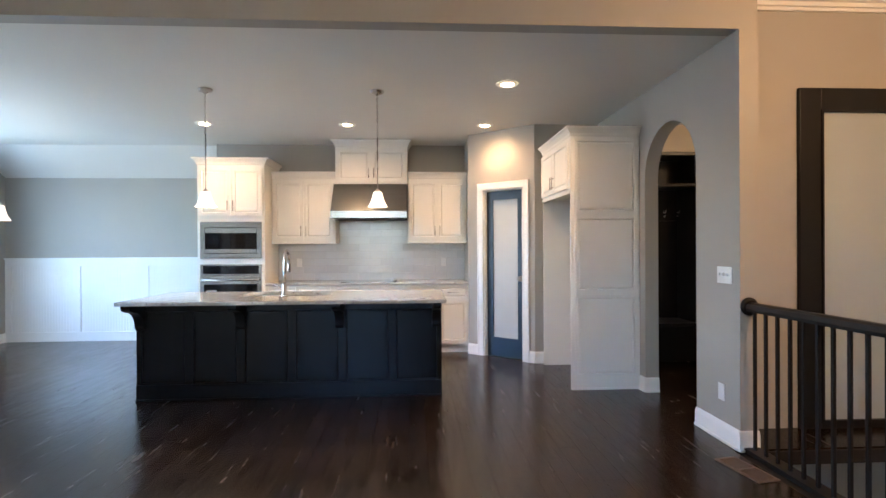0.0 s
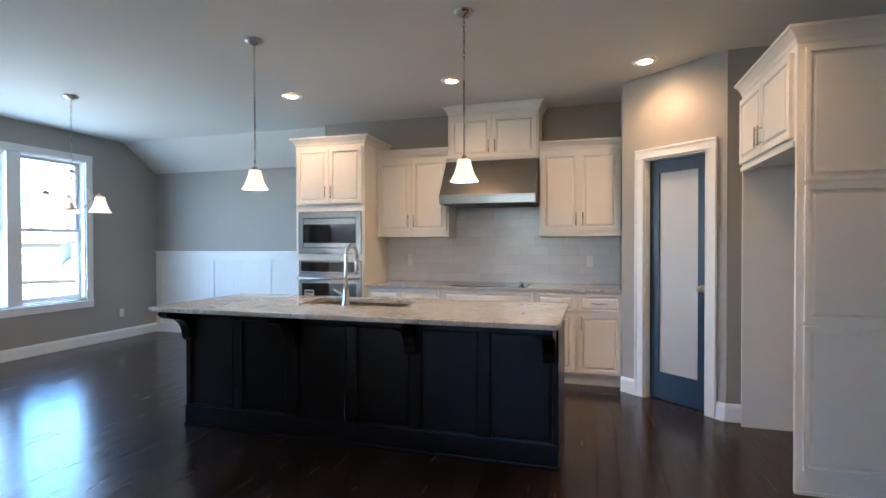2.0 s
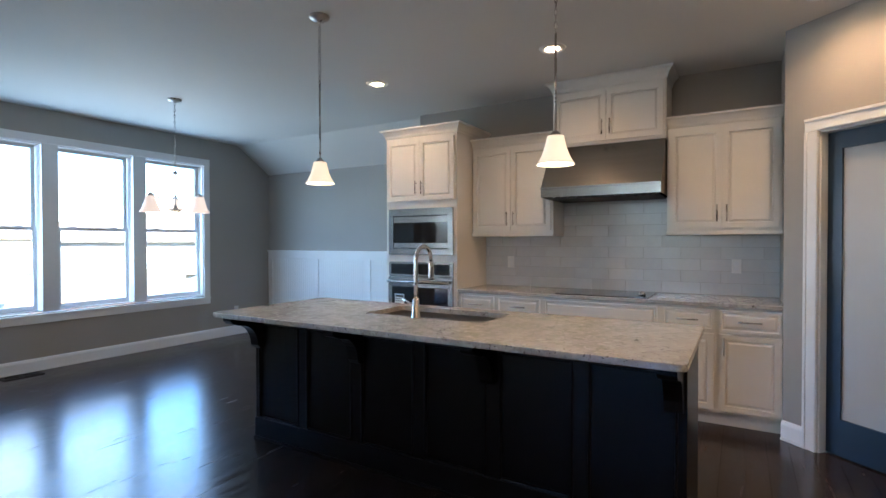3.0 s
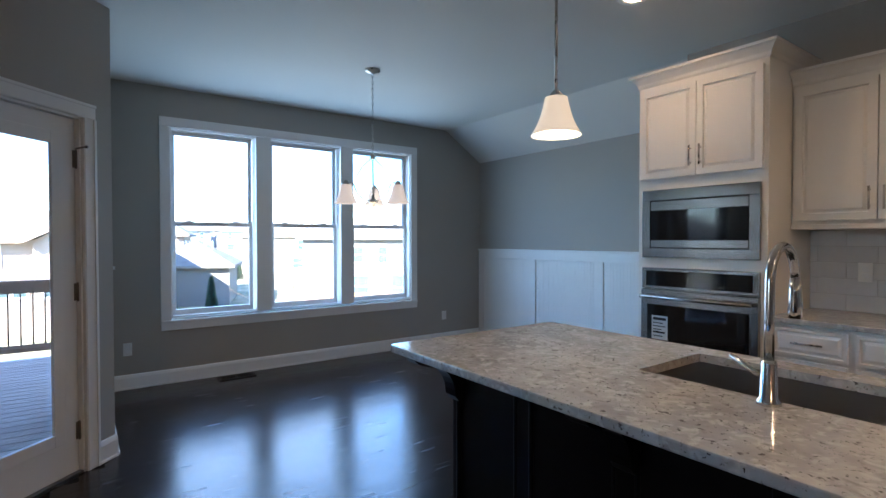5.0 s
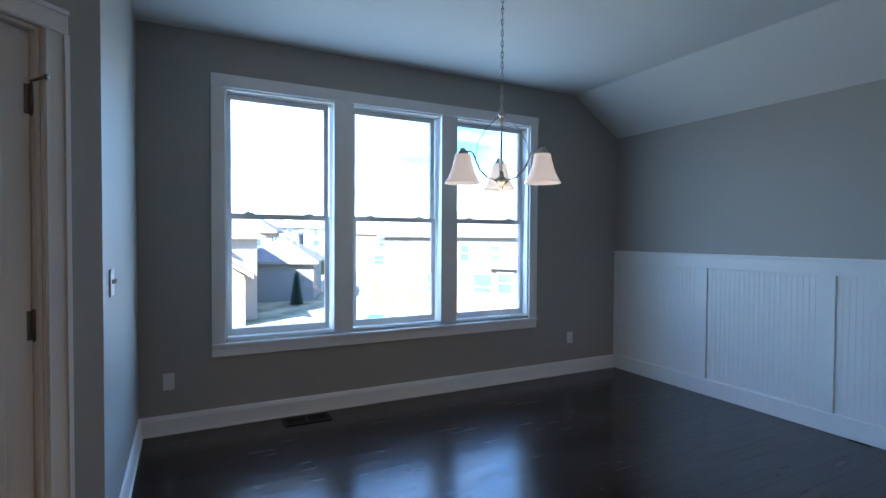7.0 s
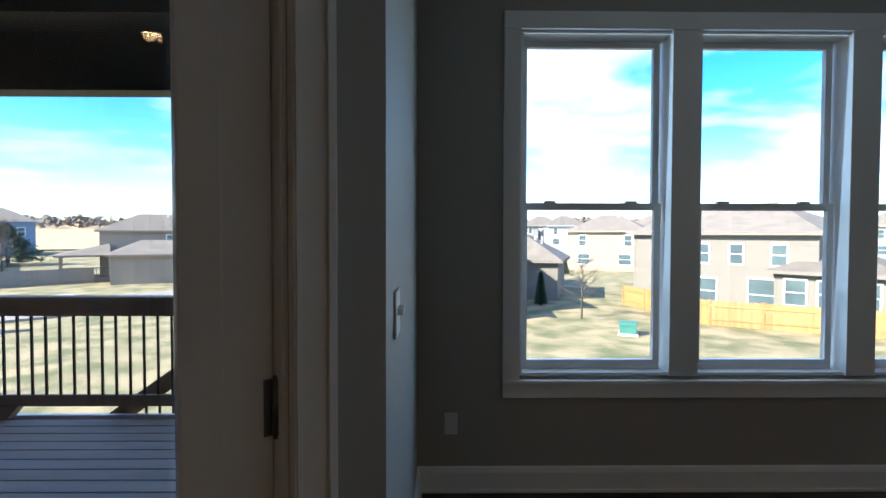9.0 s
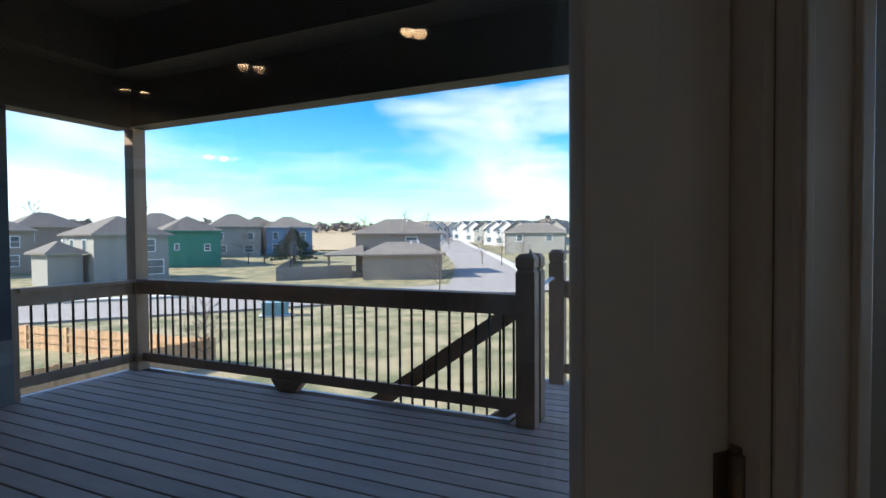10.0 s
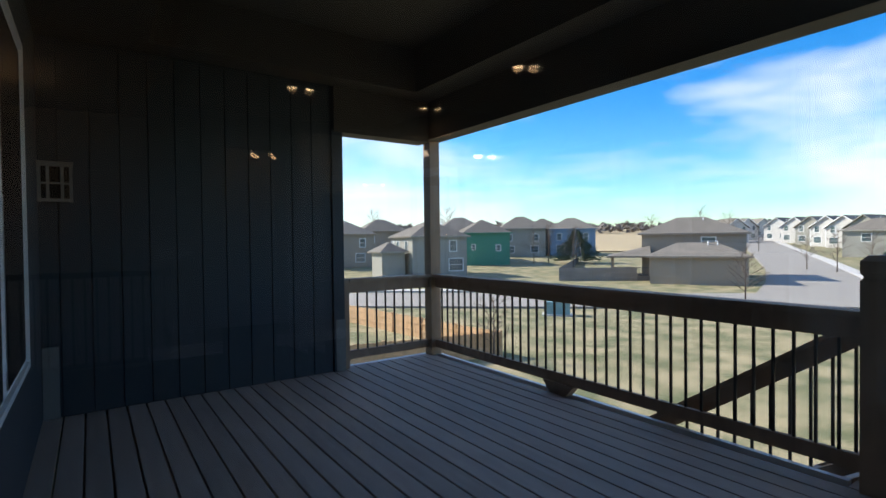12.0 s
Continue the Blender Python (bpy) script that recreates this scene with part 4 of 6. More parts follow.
arc = [(0, 0, 0.12), (0, 0, 0.22), (0, 0, 0.33)] + [(0, 0.085 - 0.085 * math.cos(math.pi * k / 10), 0.33 + 0.095 * math.sin(math.pi * k / 10)) for k in range(1, 11)]
tube(bm, arc, 0.0125, 14)
part("spout", bm, M_CHROME, fa)
bm = bmesh.new()
tube(bm, [(0, 0.17, 0.332), (0, 0.171, 0.29), (0, 0.172, 0.235), (0, 0.172, 0.215)], [0.0135, 0.0165, 0.019, 0.016], 14)
part("spray_head", bm, M_CHROME, fa)
bm = bmesh.new()
tube(bm, [(-0.015, 0, 0.075), (-0.045, 0, 0.085), (-0.10, 0.0, 0.115)], [0.012, 0.009, 0.006], 10)
part("lever", bm, M_CHROME, fa)


# ---- lamps ----
def can_light(x, y, watts, z=CEIL):
    c = thing("recessed_light", x, y, z - 0.001, 0, "lit white recessed ceiling light", "ceiling light", "recessed kitchen lights")
    bm_ = bmesh.new()
    lathe(bm_, [(0.050, -0.003), (0.066, -0.013), (0.090, -0.010), (0.098, 0.0)], 28)
    part("trim", bm_, M_TRIM, c)
    bm_ = bmesh.new()
    capped(bm_, lathe(bm_, [(0.051, -0.003), (0.042, -0.010), (0.02, -0.013)], 24))
    part("lens", bm_, M_LAMP, c, "glowing warm lens")
    lamp = new("can_lamp", bpy.data.lights.new("can_lamp", "SPOT"))
    lamp.data.energy, lamp.data.color, lamp.data.spot_size, lamp.data.spot_blend, lamp.data.shadow_soft_size = watts, (1.0, 0.60, 0.30), radians(155), 0.9, 0.045
    lamp.matrix_basis = look((x, y, z - 0.016), (x, y, 0), 0)


CAN_W = 3.8
for x, y in ((-2.11, 6.12), (-0.48, 6.12), (1.13, 6.10), (1.12, 4.60)):
    can_light(x, y, CAN_W)


def chain(bm_, x, y, z0, z1):
    n = max(2, round((z1 - z0) / 0.030))
    for k in range(n):
        zc = z0 + (k + 0.5) * (z1 - z0) / n
        pts = []
        for i in range(9):
            a_ = 2 * math.pi * i / 8
            u, v_ = 0.0075 * math.cos(a_), 0.021 * math.sin(a_)
            pts.append((x + (u if k % 2 else 0), y + (0 if k % 2 else u), zc + v_))
        tube(bm_, pts, 0.0022, 5)


def bell(bm_, r0, r1, z_top, z_bot, cx=0.0, cy=0.0, n=28):
    prof = []
    for k in range(9):
        u = k / 8
        r = r0 + (r1 - r0) * (0.55 * u + 0.45 * u ** 3)
        prof.append((r, z_top + (z_bot - z_top) * u))
    inner = [(r - 0.004, z) for r, z in reversed(prof)]
    lathe(bm_, [(0.012, z_top + 0.004)] + prof + inner, n, cx, cy)


def bulb(x, y, z, watts, r=0.03, color=(1.0, 0.76, 0.50)):
    lamp = new("point_lamp", bpy.data.lights.new("point_lamp", "POINT"))
    lamp.data.energy, lamp.data.color, lamp.data.shadow_soft_size = watts, color, r
    lamp.matrix_basis = pose(x, y, z)


def pendant(x, y):
    p = thing("pendant_light", x, y, CEIL, 0, "lit pendant with frosted bell shade on a chain", "pendant light", "pendants over the island")
    bm_ = bmesh.new()
    lathe(bm_, [(0.062, -0.0005), (0.064, -0.010), (0.055, -0.022), (0.030, -0.030), (0.012, -0.040), (0.001, -0.042)], 24)
    part("canopy", bm_, M_NICKEL, p)
    bm_ = bmesh.new()
    chain(bm_, 0, 0, -0.44, -0.036)
    part("chain", bm_, M_NICKEL, p)
    bm_ = bmesh.new()
    rod(bm_, (0, 0, -0.90), (0, 0, -0.43), 0.006)
    part("stem", bm_, M_NICKEL, p)
    bm_ = bmesh.new()
    capped(bm_, lathe(bm_, [(0.026, -0.945), (0.028, -0.92), (0.012, -0.90)], 18))
    part("socket_cap", bm_, M_NICKEL, p)
    bm_ = bmesh.new()
    bell(bm_, 0.040, 0.092, -0.925, -1.062)
    part("shade", bm_, M_SHADE, p, "glowing frosted bell glass shade")
    bm_ = bmesh.new()
    capped(bm_, lathe(bm_, [(0.012, -0.93), (0.026, -0.97), (0.030, -1.00), (0.022, -1.03), (0.006, -1.042)], 16))
    part("bulb", bm_, M_LAMP, p, "lit bulb")
    bulb(x, y, CEIL - 1.035, 0.65, 0.03)


for x in (-1.59, -0.05):
    pendant(x + 0.01, 4.845)

ch = thing("chandelier", -4.16, 5.47, CEIL, 149, "three-arm nickel chandelier with frosted bell shades", "chandelier")
bm = bmesh.new()
lathe(bm, [(0.066, -0.0005), (0.068, -0.010), (0.058, -0.022), (0.030, -0.030), (0.012, -0.040), (0.001, -0.042)], 24)
part("canopy", bm, M_NICKEL, ch)
bm = bmesh.new()
chain(bm, 0, 0, -0.73, -0.036)
part("chain", bm, M_NICKEL, ch)
bm = bmesh.new()
rod(bm, (0, 0, -1.12), (0, 0, -0.72), 0.006)
capped(bm, lathe(bm, [(0.004, -1.165), (0.012, -1.15), (0.014, -1.135), (0.042, -1.12), (0.044, -1.11), (0.016, -1.09), (0.010, -1.06)], 20))
capped(bm, lathe(bm, [(0.012, -0.76), (0.024, -0.745), (0.024, -0.735), (0.010, -0.72)], 16))
part("stem", bm, M_NICKEL, ch)
for k in range(3):
    an = 2 * math.pi * k / 3
    ca, sa = math.cos(an), math.sin(an)
    bm = bmesh.new()
    arm = [(0.03, -1.115), (0.09, -1.10), (0.14, -1.06), (0.165, -1.01), (0.18, -0.975), (0.20, -0.965), (0.262, -0.965)]
    tube(bm, [(r * ca, r * sa, z) for r, z in arm], 0.006, 8)
    tube(bm, [(r * ca, r * sa, z) for r, z in ((0.015, -0.75), (0.10, -0.83), (0.155, -0.92), (0.165, -1.0))], 0.0028, 6)
    capped(bm, lathe(bm, [(0.028, -0.995), (0.030, -0.975), (0.018, -0.962), (0.014, -0.95)], 16, 0.245 * ca, 0.245 * sa))
    arm_ob = part("arm", bm, M_NICKEL, ch)
    bm = bmesh.new()
    bell(bm, 0.042, 0.098, -0.985, -1.14, 0.245 * ca, 0.245 * sa)
    part("shade", bm, M_SHADE2, arm_ob, "softly lit frosted bell glass shade")
# one lamp under the stem stands in for the three shade bulbs
bulb(-4.16, 5.47, 1.60, 0.35, 0.15)

# ---- stair railing, framed wall and back hall ----
rl = thing("stair_railing", 2.505, 3.41, 0, 0, "black wooden stair railing with slim balusters", "railing")
bm = bmesh.new()
prof = [(-0.032, 0.0), (0.032, 0.0), (0.036, 0.02), (0.030, 0.045), (0.016, 0.058), (-0.016, 0.058), (-0.030, 0.045), (-0.036, 0.02)]
prism(bm, prof, -4.6, -0.02)
bmesh.ops.translate(bm, vec=(0, 0, 0.93), verts=bm.verts)
part("handrail", bm, M_BLACKWOOD, rl)
bm = bmesh.new()
capped(bm, lathe(bm, [(0.06, 0.0), (0.06, 0.012), (0.05, 0.02), (0.038, 0.022)], 24))
bmesh.ops.transform(bm, matrix=pose(0, 0, 0.96, 90, 0, 0), verts=bm.verts)
part("rosette", bm, M_BLACKWOOD, rl, "round black wall rosette")
part("shoe_rail", boxed(-0.045, 0.06, -4.6, 0, 0.0, 0.03, bev=0.004), M_BLACKWOOD, rl)
bal = mesh_of("baluster", boxed(-0.009, 0.009, -0.009, 0.009, 0.03, 0.932, bev=0.002), M_BLACKWOOD)
for k in range(44):
    part("baluster", bal, M_BLACKWOOD, rl).matrix_basis = pose(0, -0.06 - k * 0.103, 0)
fr = thing("framed_panel", 3.72, 3.80, 0, 0, "large black framed pale panel on the stair wall", "wall panel")
bm = bmesh.new()
for a_ in ((-0.575, -0.41, -0.10, 2.53), (0.41, 0.575, -0.10, 2.53)):
    box(bm, a_[0], a_[1], -0.035, -0.001, a_[2], a_[3], bev=0.004)
box(bm, -0.41, 0.41, -0.035, -0.001, 2.37, 2.53, bev=0.004)
box(bm, -0.41, 0.41, -0.035, -0.001, -0.10, 0.06, bev=0.004)
part("frame", bm, M_BLACKWOOD, fr)
bm = bmesh.new()
box(bm, -0.41, -0.395, -0.045, -0.012, 0.06, 2.37)
box(bm, -0.395, 0.41, -0.045, -0.012, 2.355, 2.37)
part("inner_bead", bm, M_BLACKWOOD, fr)
# blue-grey paint carries the cool daylight inside the black casing
part("panel", boxed(-0.41, 0.41, -0.012, -0.001, 0.06, 2.37), M_FRAMED, fr, "smooth panel tinted blue-grey with cool daylight")
bm = bmesh.new()
for d, za, zb in ((0.02, 3.105, 3.13), (0.045, 3.13, 3.16), (0.07, 3.16, 3.19), (0.10, 3.19, HIGH - 0.001)):
    box(bm, 2.575, 5.19, 3.80 - d, 3.799, za, zb)
solid("crown_moulding", bm, M_TRIM, "white crown moulding on the stair wall", "trim")

ht = thing("hall_tree", 2.60, 6.018, 0, 0, "tall black built-in bench with coat hooks", "hall tree")
part("back", boxed(0, 1.6, -0.03, 0, 0, 2.36), M_BLACKWOOD, ht)
part("side", boxed(0, 0.025, -0.45, -0.03, 0, 2.36), M_BLACKWOOD, ht)
part("side", boxed(1.575, 1.6, -0.45, -0.03, 0, 2.36), M_BLACKWOOD, ht)
part("divider", boxed(0.79, 0.81, -0.45, -0.03, 0.52, 2.36), M_BLACKWOOD, ht)
part("bench_seat", boxed(0.025, 1.575, -0.47, -0.03, 0.48, 0.52, bev=0.004), M_BLACKWOOD, ht)
part("top_shelf", boxed(0.0, 1.6, -0.45, -0.03, 2.36, 2.40, bev=0.004), M_BLACKWOOD, ht)
part("shelf", boxed(0.025, 1.575, -0.45, -0.03, 2.02, 2.05), M_BLACKWOOD, ht)
part("hook_rail", boxed(0.025, 1.575, -0.052, -0.03, 1.66, 1.80, bev=0.003), M_BLACKWOOD, ht)
for k in range(9):
    xx = 0.12 + k * 0.165
    bm = bmesh.new()
    tube(bm, [(xx, -0.052, 1.76), (xx, -0.10, 1.75), (xx, -0.115, 1.78)], 0.005, 8)
    tube(bm, [(xx, -0.052, 1.72), (xx, -0.085, 1.70), (xx, -0.095, 1.725)], 0.005, 8)
    part("coat_hook", bm, M_NICKEL, ht, "small nickel coat hook")
# two unseen lamps, added to warm the back hall and stair wall
bulb(3.6, 4.8, 2.55, 1.0, 0.08, (1.0, 0.62, 0.32))
bulb(3.3, 1.4, 2.95, 6.2, 0.10, (1.0, 0.55, 0.25))


# ---- deck ----
M_DOUG = surface("fir_post", (0.40, 0.26, 0.16), (0.28, 0.18, 0.11), rough=0.65, scale=3, fine=30, stretch=(5, 5, 1.0), bump=0.12, coords="object")


def cap_post(name, x, y, h, material, label, group="", s=0.07):
    """Square newel with a notched, chamfered head."""
    p = thing(name, x, y, DECK, 0, label, "deck post", group)
    bm_ = bmesh.new()
    levels = [(s, 0), (s, h - 0.135), (s - 0.012, h - 0.12), (s - 0.012, h - 0.11), (s, h - 0.095), (s, h - 0.03), (s - 0.026, h)]
    rings = [[bm_.verts.new((sx_ * r, sy_ * r, z)) for sx_, sy_ in ((-1, -1), (1, -1), (1, 1), (-1, 1))] for r, z in levels]
    for a_, b_ in zip(rings, rings[1:]):
        for i in range(4):
            bm_.faces.new((a_[i], a_[(i + 1) % 4], b_[(i + 1) % 4], b_[i]))
    capped(bm_, rings)
    part("shaft", bm_, material, p)
    return p


corner = thing("porch_post", -7.09, -1.79, DECK, 0, "tall square fir post at the deck corner", "deck post")
part("shaft", boxed(-0.07, 0.07, -0.07, 0.07, 0, 2.558, bev=0.004), M_DOUG, corner)
cap_post("deck_newel", -7.10, 2.45, 1.27, M_CEDAR, "square cedar newel with notched cap at the stairs", "deck newels")
cap_post("deck_newel", -7.255, 2.46, 1.27, M_CEDAR, "square cedar newel with notched cap at the stairs", "deck newels")
cap_post("deck_newel", -8.30, 2.44, 1.27, M_CEDAR, "square cedar newel with notched cap at the landing", "deck newels")
cap_post("deck_newel", -8.30, 3.52, 1.27, M_CEDAR, "square cedar newel at the landing corner", "deck newels")
half_post = thing("deck_post", -5.93, -1.79, DECK, 0, "short cedar rail post against the siding", "deck post")
part("shaft", boxed(-0.045, 0.045, -0.045, 0.045, 0, 0.97, bev=0.003), M_CEDAR, half_post)


def deck_rail(a_, b_, label, drop=0.0, feet=()):
    """Rail section from a_ to b_ (x, y): local x runs along it. drop: fall of the far end."""
    (xa, ya), (xb, yb) = a_, b_
    length = math.hypot(xb - xa, yb - ya)
    r = thing("deck_railing", xa, ya, DECK, math.degrees(math.atan2(yb - ya, xb - xa)), label, "railing", "deck railings")
    sl = drop / length

    def bar(nm, y0, y1, z0, z1, material):
        bm_ = boxed(0, length, y0, y1, z0, z1)
        for v_ in bm_.verts:
            v_.co.z -= sl * v_.co.x
        edges = list(bm_.edges)
        bmesh.ops.bevel(bm_, geom=edges, offset=0.004, segments=2, profile=0.6, affect="EDGES")
        part(nm, bm_, material, r)
    bar("cap", -0.07, 0.07, 0.935, 0.972, M_CEDAR)
    bar("top_rail", -0.019, 0.019, 0.815, 0.935, M_CEDAR)
    bar("bottom_rail", -0.019, 0.019, 0.095, 0.185, M_CEDAR)
    me = mesh_of("baluster", boxed(-0.008, 0.008, -0.008, 0.008, 0.185, 0.82), M_BALUSTER)
    n = max(1, round(length / 0.112))
    for k in range(1, n):
        xx = k * length / n
        part("baluster", me, M_BALUSTER, r).matrix_basis = pose(xx, 0, -sl * xx)
    for f_ in feet:
        bm_ = bmesh.new()
        prism(bm_, [(f_ - 0.18, 0.10), (f_ + 0.18, 0.10), (f_ + 0.09, 0.0), (f_ - 0.09, 0.0)], -0.045, 0.045)
        part("foot_block", bm_, M_CEDAR, r, "wedge shaped cedar support block")
    return r


deck_rail((-5.975, -1.79), (-7.02, -1.79), "cedar deck railing beside the siding")
deck_rail((-7.10, -1.72), (-7.10, 2.38), "long cedar deck railing with dark metal balusters", feet=(1.95,))
deck_rail((-8.30, 2.51), (-8.30, 3.45), "short cedar deck railing at the landing")
deck_rail((-8.23, 3.50), (-5.93, 3.50), "cedar deck railing along the landing side")
deck_rail((-7.27, 2.41), (-7.27, -1.49), "sloped cedar stair railing with metal balusters", drop=2.75)
bm = bmesh.new()
tube(bm, [(-7.36, 2.36, 0.80), (-7.40, 2.36, 0.82), (-8.15, 2.40, 0.90), (-8.22, 2.41, 0.90)], 0.018, 10)
gr = tagged(new("grab_rail", mesh_of("grab_rail", bm, M_VINYL)), "pale round grab rail between the stair newels", "handrail")

# stairs down to the lawn
stairs = thing("deck_stairs", -7.78, 2.32, DECK, 0, "grey composite stairs down to the lawn", "stairs")
for k in range(17):
    part("tread", boxed(-0.47, 0.47, -0.28 - k * 0.265, 0.0 - k * 0.265, -0.19 * (k + 1) - 0.03, -0.19 * (k + 1), bev=0.004), M_DECK, stairs)
for sx in (-0.49, 0.47):
    bm = bmesh.new()
    v0 = [(0, 0.0), (0, -0.30), (-4.5, -3.48), (-4.5, -3.2)]
    va = [bm.verts.new((sx, y, z)) for y, z in v0]
    vb = [bm.verts.new((sx + 0.035, y, z)) for y, z in v0]
    bm.faces.new(va)
    bm.faces.new(list(reversed(vb)))
    for i in range(4):
        bm.faces.new((va[i], vb[i], vb[(i + 1) % 4], va[(i + 1) % 4]))
    part("stringer", bm, M_CEDAR, stairs)

# deck frame and posts below
bm = bmesh.new()
box(bm, -7.19, -7.15, -1.90, 2.30, DECK - 0.30, DECK + 0.0)
box(bm, -7.15, -3.50, -1.90, -1.86, DECK - 0.30, DECK)
box(bm, -8.39, -8.35, 2.30, 3.58, DECK - 0.30, DECK)
box(bm, -8.35, -5.90, 3.54, 3.58, DECK - 0.30, DECK)
# sunlight on the rim board is put into its white colour
solid("deck_rim", bm, M_VINYL, "composite deck rim board whitened to look sunlit", "deck")
solid("deck_joists", boxed(-7.15, -3.50, -1.86, 3.40, DECK - 0.28, DECK - 0.05), M_CEDAR, "framing under the deck boards", "deck")
solid("landing_joists", boxed(-8.35, -7.15, 2.30, 3.54, DECK - 0.28, DECK - 0.05), M_CEDAR, "framing under the landing boards", "deck")
for x, y in ((-7.0, -1.7), (-7.0, 2.2), (-8.25, 3.4), (-5.5, -1.7)):
    p = thing("deck_support", x, y, GROUND - 0.2, 0, "square timber post carrying the deck", "deck post")
    part("shaft", boxed(-0.07, 0.07, -0.07, 0.07, 0, DECK - 0.28 - GROUND + 0.2), M_CEDAR, p)

# porch roof: beams, soffit with a raised tray
bm = bmesh.new()
box(bm, -7.18, -6.98, -1.90, 3.60, 2.46, 2.95)
box(bm, -6.98, -5.80, -1.90, -1.68, 2.43, 2.95)
solid("porch_beam", bm, M_PORCH, "dark painted porch beams", "beam")
bm = bmesh.new()
box(bm, -6.98, -6.64, -1.68, 3.60, 2.90, 3.0)
box(bm, -6.64, -3.215, -1.68, -1.40, 2.90, 3.0)
box(bm, -6.64, -3.40, 2.4, 3.46, 2.90, 3.0)
box(bm, -4.10, -3.215, -1.40, 2.4, 2.90, 3.0)
box(bm, -6.66, -6.64, -1.42, 2.42, 3.0, 3.35)
box(bm, -6.64, -4.08, -1.42, -1.40, 3.0, 3.35)
box(bm, -6.64, -4.08, 2.40, 2.42, 3.0, 3.35)
box(bm, -4.10, -4.08, -1.40, 2.40, 3.0, 3.35)
box(bm, -6.66, -4.08, -1.42, 2.42, 3.35, 3.45)
solid("porch_ceiling", bm, M_PORCH, "dark porch ceiling with a raised tray", "ceiling")
fan = thing("ceiling_fan_mount", -5.4, 0.5, 3.35, 0, "small white ceiling plate in the porch tray", "ceiling plate")
bm = bmesh.new()
capped(bm, lathe(bm, [(0.03, -0.05), (0.08, -0.03), (0.09, -0.0005)], 24))
part("plate", bm, M_PLATE, fan)
# unseen house roof; eaves placed so sun reaches only the post's upper part
bm = bmesh.new()
box(bm, -7.6, -5.95, -2.0, 3.60, 3.46, 3.60)
box(bm, -5.95, 5.6, -4.6, -2.0, 3.34, 3.46)
box(bm, -5.95, 5.6, -2.0, 3.60, 3.46, 3.60)
box(bm, -6.2, 5.6, 3.60, 8.5, 3.46, 3.60)
solid("roof_deck", bm, M_PORCH, "underside of the house roof", "roof")
bm = bmesh.new()
rp = [(-5.95, -4.6), (5.6, -4.6), (5.6, 8.5), (-5.95, 8.5)]
v0 = [bm.verts.new((x, y, 3.60)) for x, y in rp]
v1 = [bm.verts.new((x, 2.0, 6.2)) for x in (-2.0, 1.0)]
bm.faces.new((v0[0], v0[1], v1[1], v1[0]))
bm.faces.new((v0[1], v0[2], v1[1]))
bm.faces.new((v0[2], v0[3], v1[0], v1[1]))
bm.faces.new((v0[3], v0[0], v1[0]))
bm.faces.new(list(reversed(v0)))
M_SHINGLE = surface("grey_shingles", (0.21, 0.185, 0.155), (0.135, 0.12, 0.10), rough=0.9, scale=1.5, fine=14, bump=0.5, per_piece=0.15)
solid("roof", bm, M_SHINGLE, "hipped grey shingle roof of the house", "roof")

# outside faces of the house
bm = bmesh.new()
box(bm, -5.78, -3.32, -4.4, -1.745, GROUND - 0.2, 3.33)
SIDE = solid("wall_siding", bm, M_SIDING, "slate blue vertical board siding", "wall")
bm = bmesh.new()
for a_ in ((-1.74, -0.595, DECK - 0.2, 2.90), (1.215, 2.58, DECK - 0.2, 2.90), (-0.595, 1.215, DECK - 0.2, 0.565), (-0.595, 1.215, 2.445, 2.90)):
    box(bm, -3.36, -3.312, a_[0], a_[1], a_[2], a_[3])
solid("wall_siding_east", bm, M_SIDING, "slate blue siding round the deck window", "wall")
solid("wall_siding_bay", boxed(-5.89, -4.18, 3.425, 3.448, DECK - 0.2, 2.90), M_SIDING, "slate blue siding on the dining bay", "wall")
solid("corner_board", boxed(-5.93, -5.892, 3.408, 3.455, DECK, 2.90), M_PORCH, "dark corner board of the dining bay", "trim")
solid("corner_board", boxed(-5.90, -5.78, -1.86, -1.70, DECK, 2.45), M_SIDING, "slate corner board beside the rail", "trim")
solid("corner_board", boxed(-5.905, -5.80, -1.70, -1.694, DECK, 0.45), M_RAW_SHADED, "short unpainted piece of corner board", "trim")
solid("corner_board", boxed(-3.47, -3.365, -1.715, -1.69, DECK, 0.47), M_RAW_SHADED, "short unpainted piece of corner board", "trim")
lan = thing("wall_lantern", -3.475, -1.718, 1.61, 0, "unlit box lantern on dark siding, white greyed for shade", "wall light")
# the lantern's white is darkened to grey, porch shade put into colour
part("back_plate", boxed(-0.10, 0.10, 0.0, 0.012, 0.01, 0.29), M_RAW_SHADED, lan)
bm = bmesh.new()
for za, zb in ((0.0, 0.025), (0.135, 0.15), (0.275, 0.30)):
    box(bm, -0.11, 0.11, 0.095, 0.115, za, zb, bev=0.003)
for xa in (-0.11, -0.055, 0.035, 0.09):
    box(bm, xa, xa + 0.02, 0.0955, 0.1145, 0.025, 0.275)
for xa in (-0.11, 0.09):
    box(bm, xa, xa + 0.02, 0.012, 0.095, 0.0, 0.025)
    box(bm, xa, xa + 0.02, 0.012, 0.095, 0.275, 0.30)
part("frame", bm, M_RAW_SHADED, lan)
part("roof", boxed(-0.115, 0.115, 0.0, 0.12, 0.30, 0.312, bev=0.003), M_RAW_SHADED, lan)
part("glass", boxed(-0.088, 0.088, 0.084, 0.088, 0.026, 0.274), M_BLACK, lan, "dark glass panes")

# siding boards, each proud of the backing with open joints
bw = 0.208
me = mesh_of("siding_board", boxed(0.0, bw - 0.008, 0.0, 0.024, DECK + 0.002, 2.895, bev=0.003), M_SIDING)
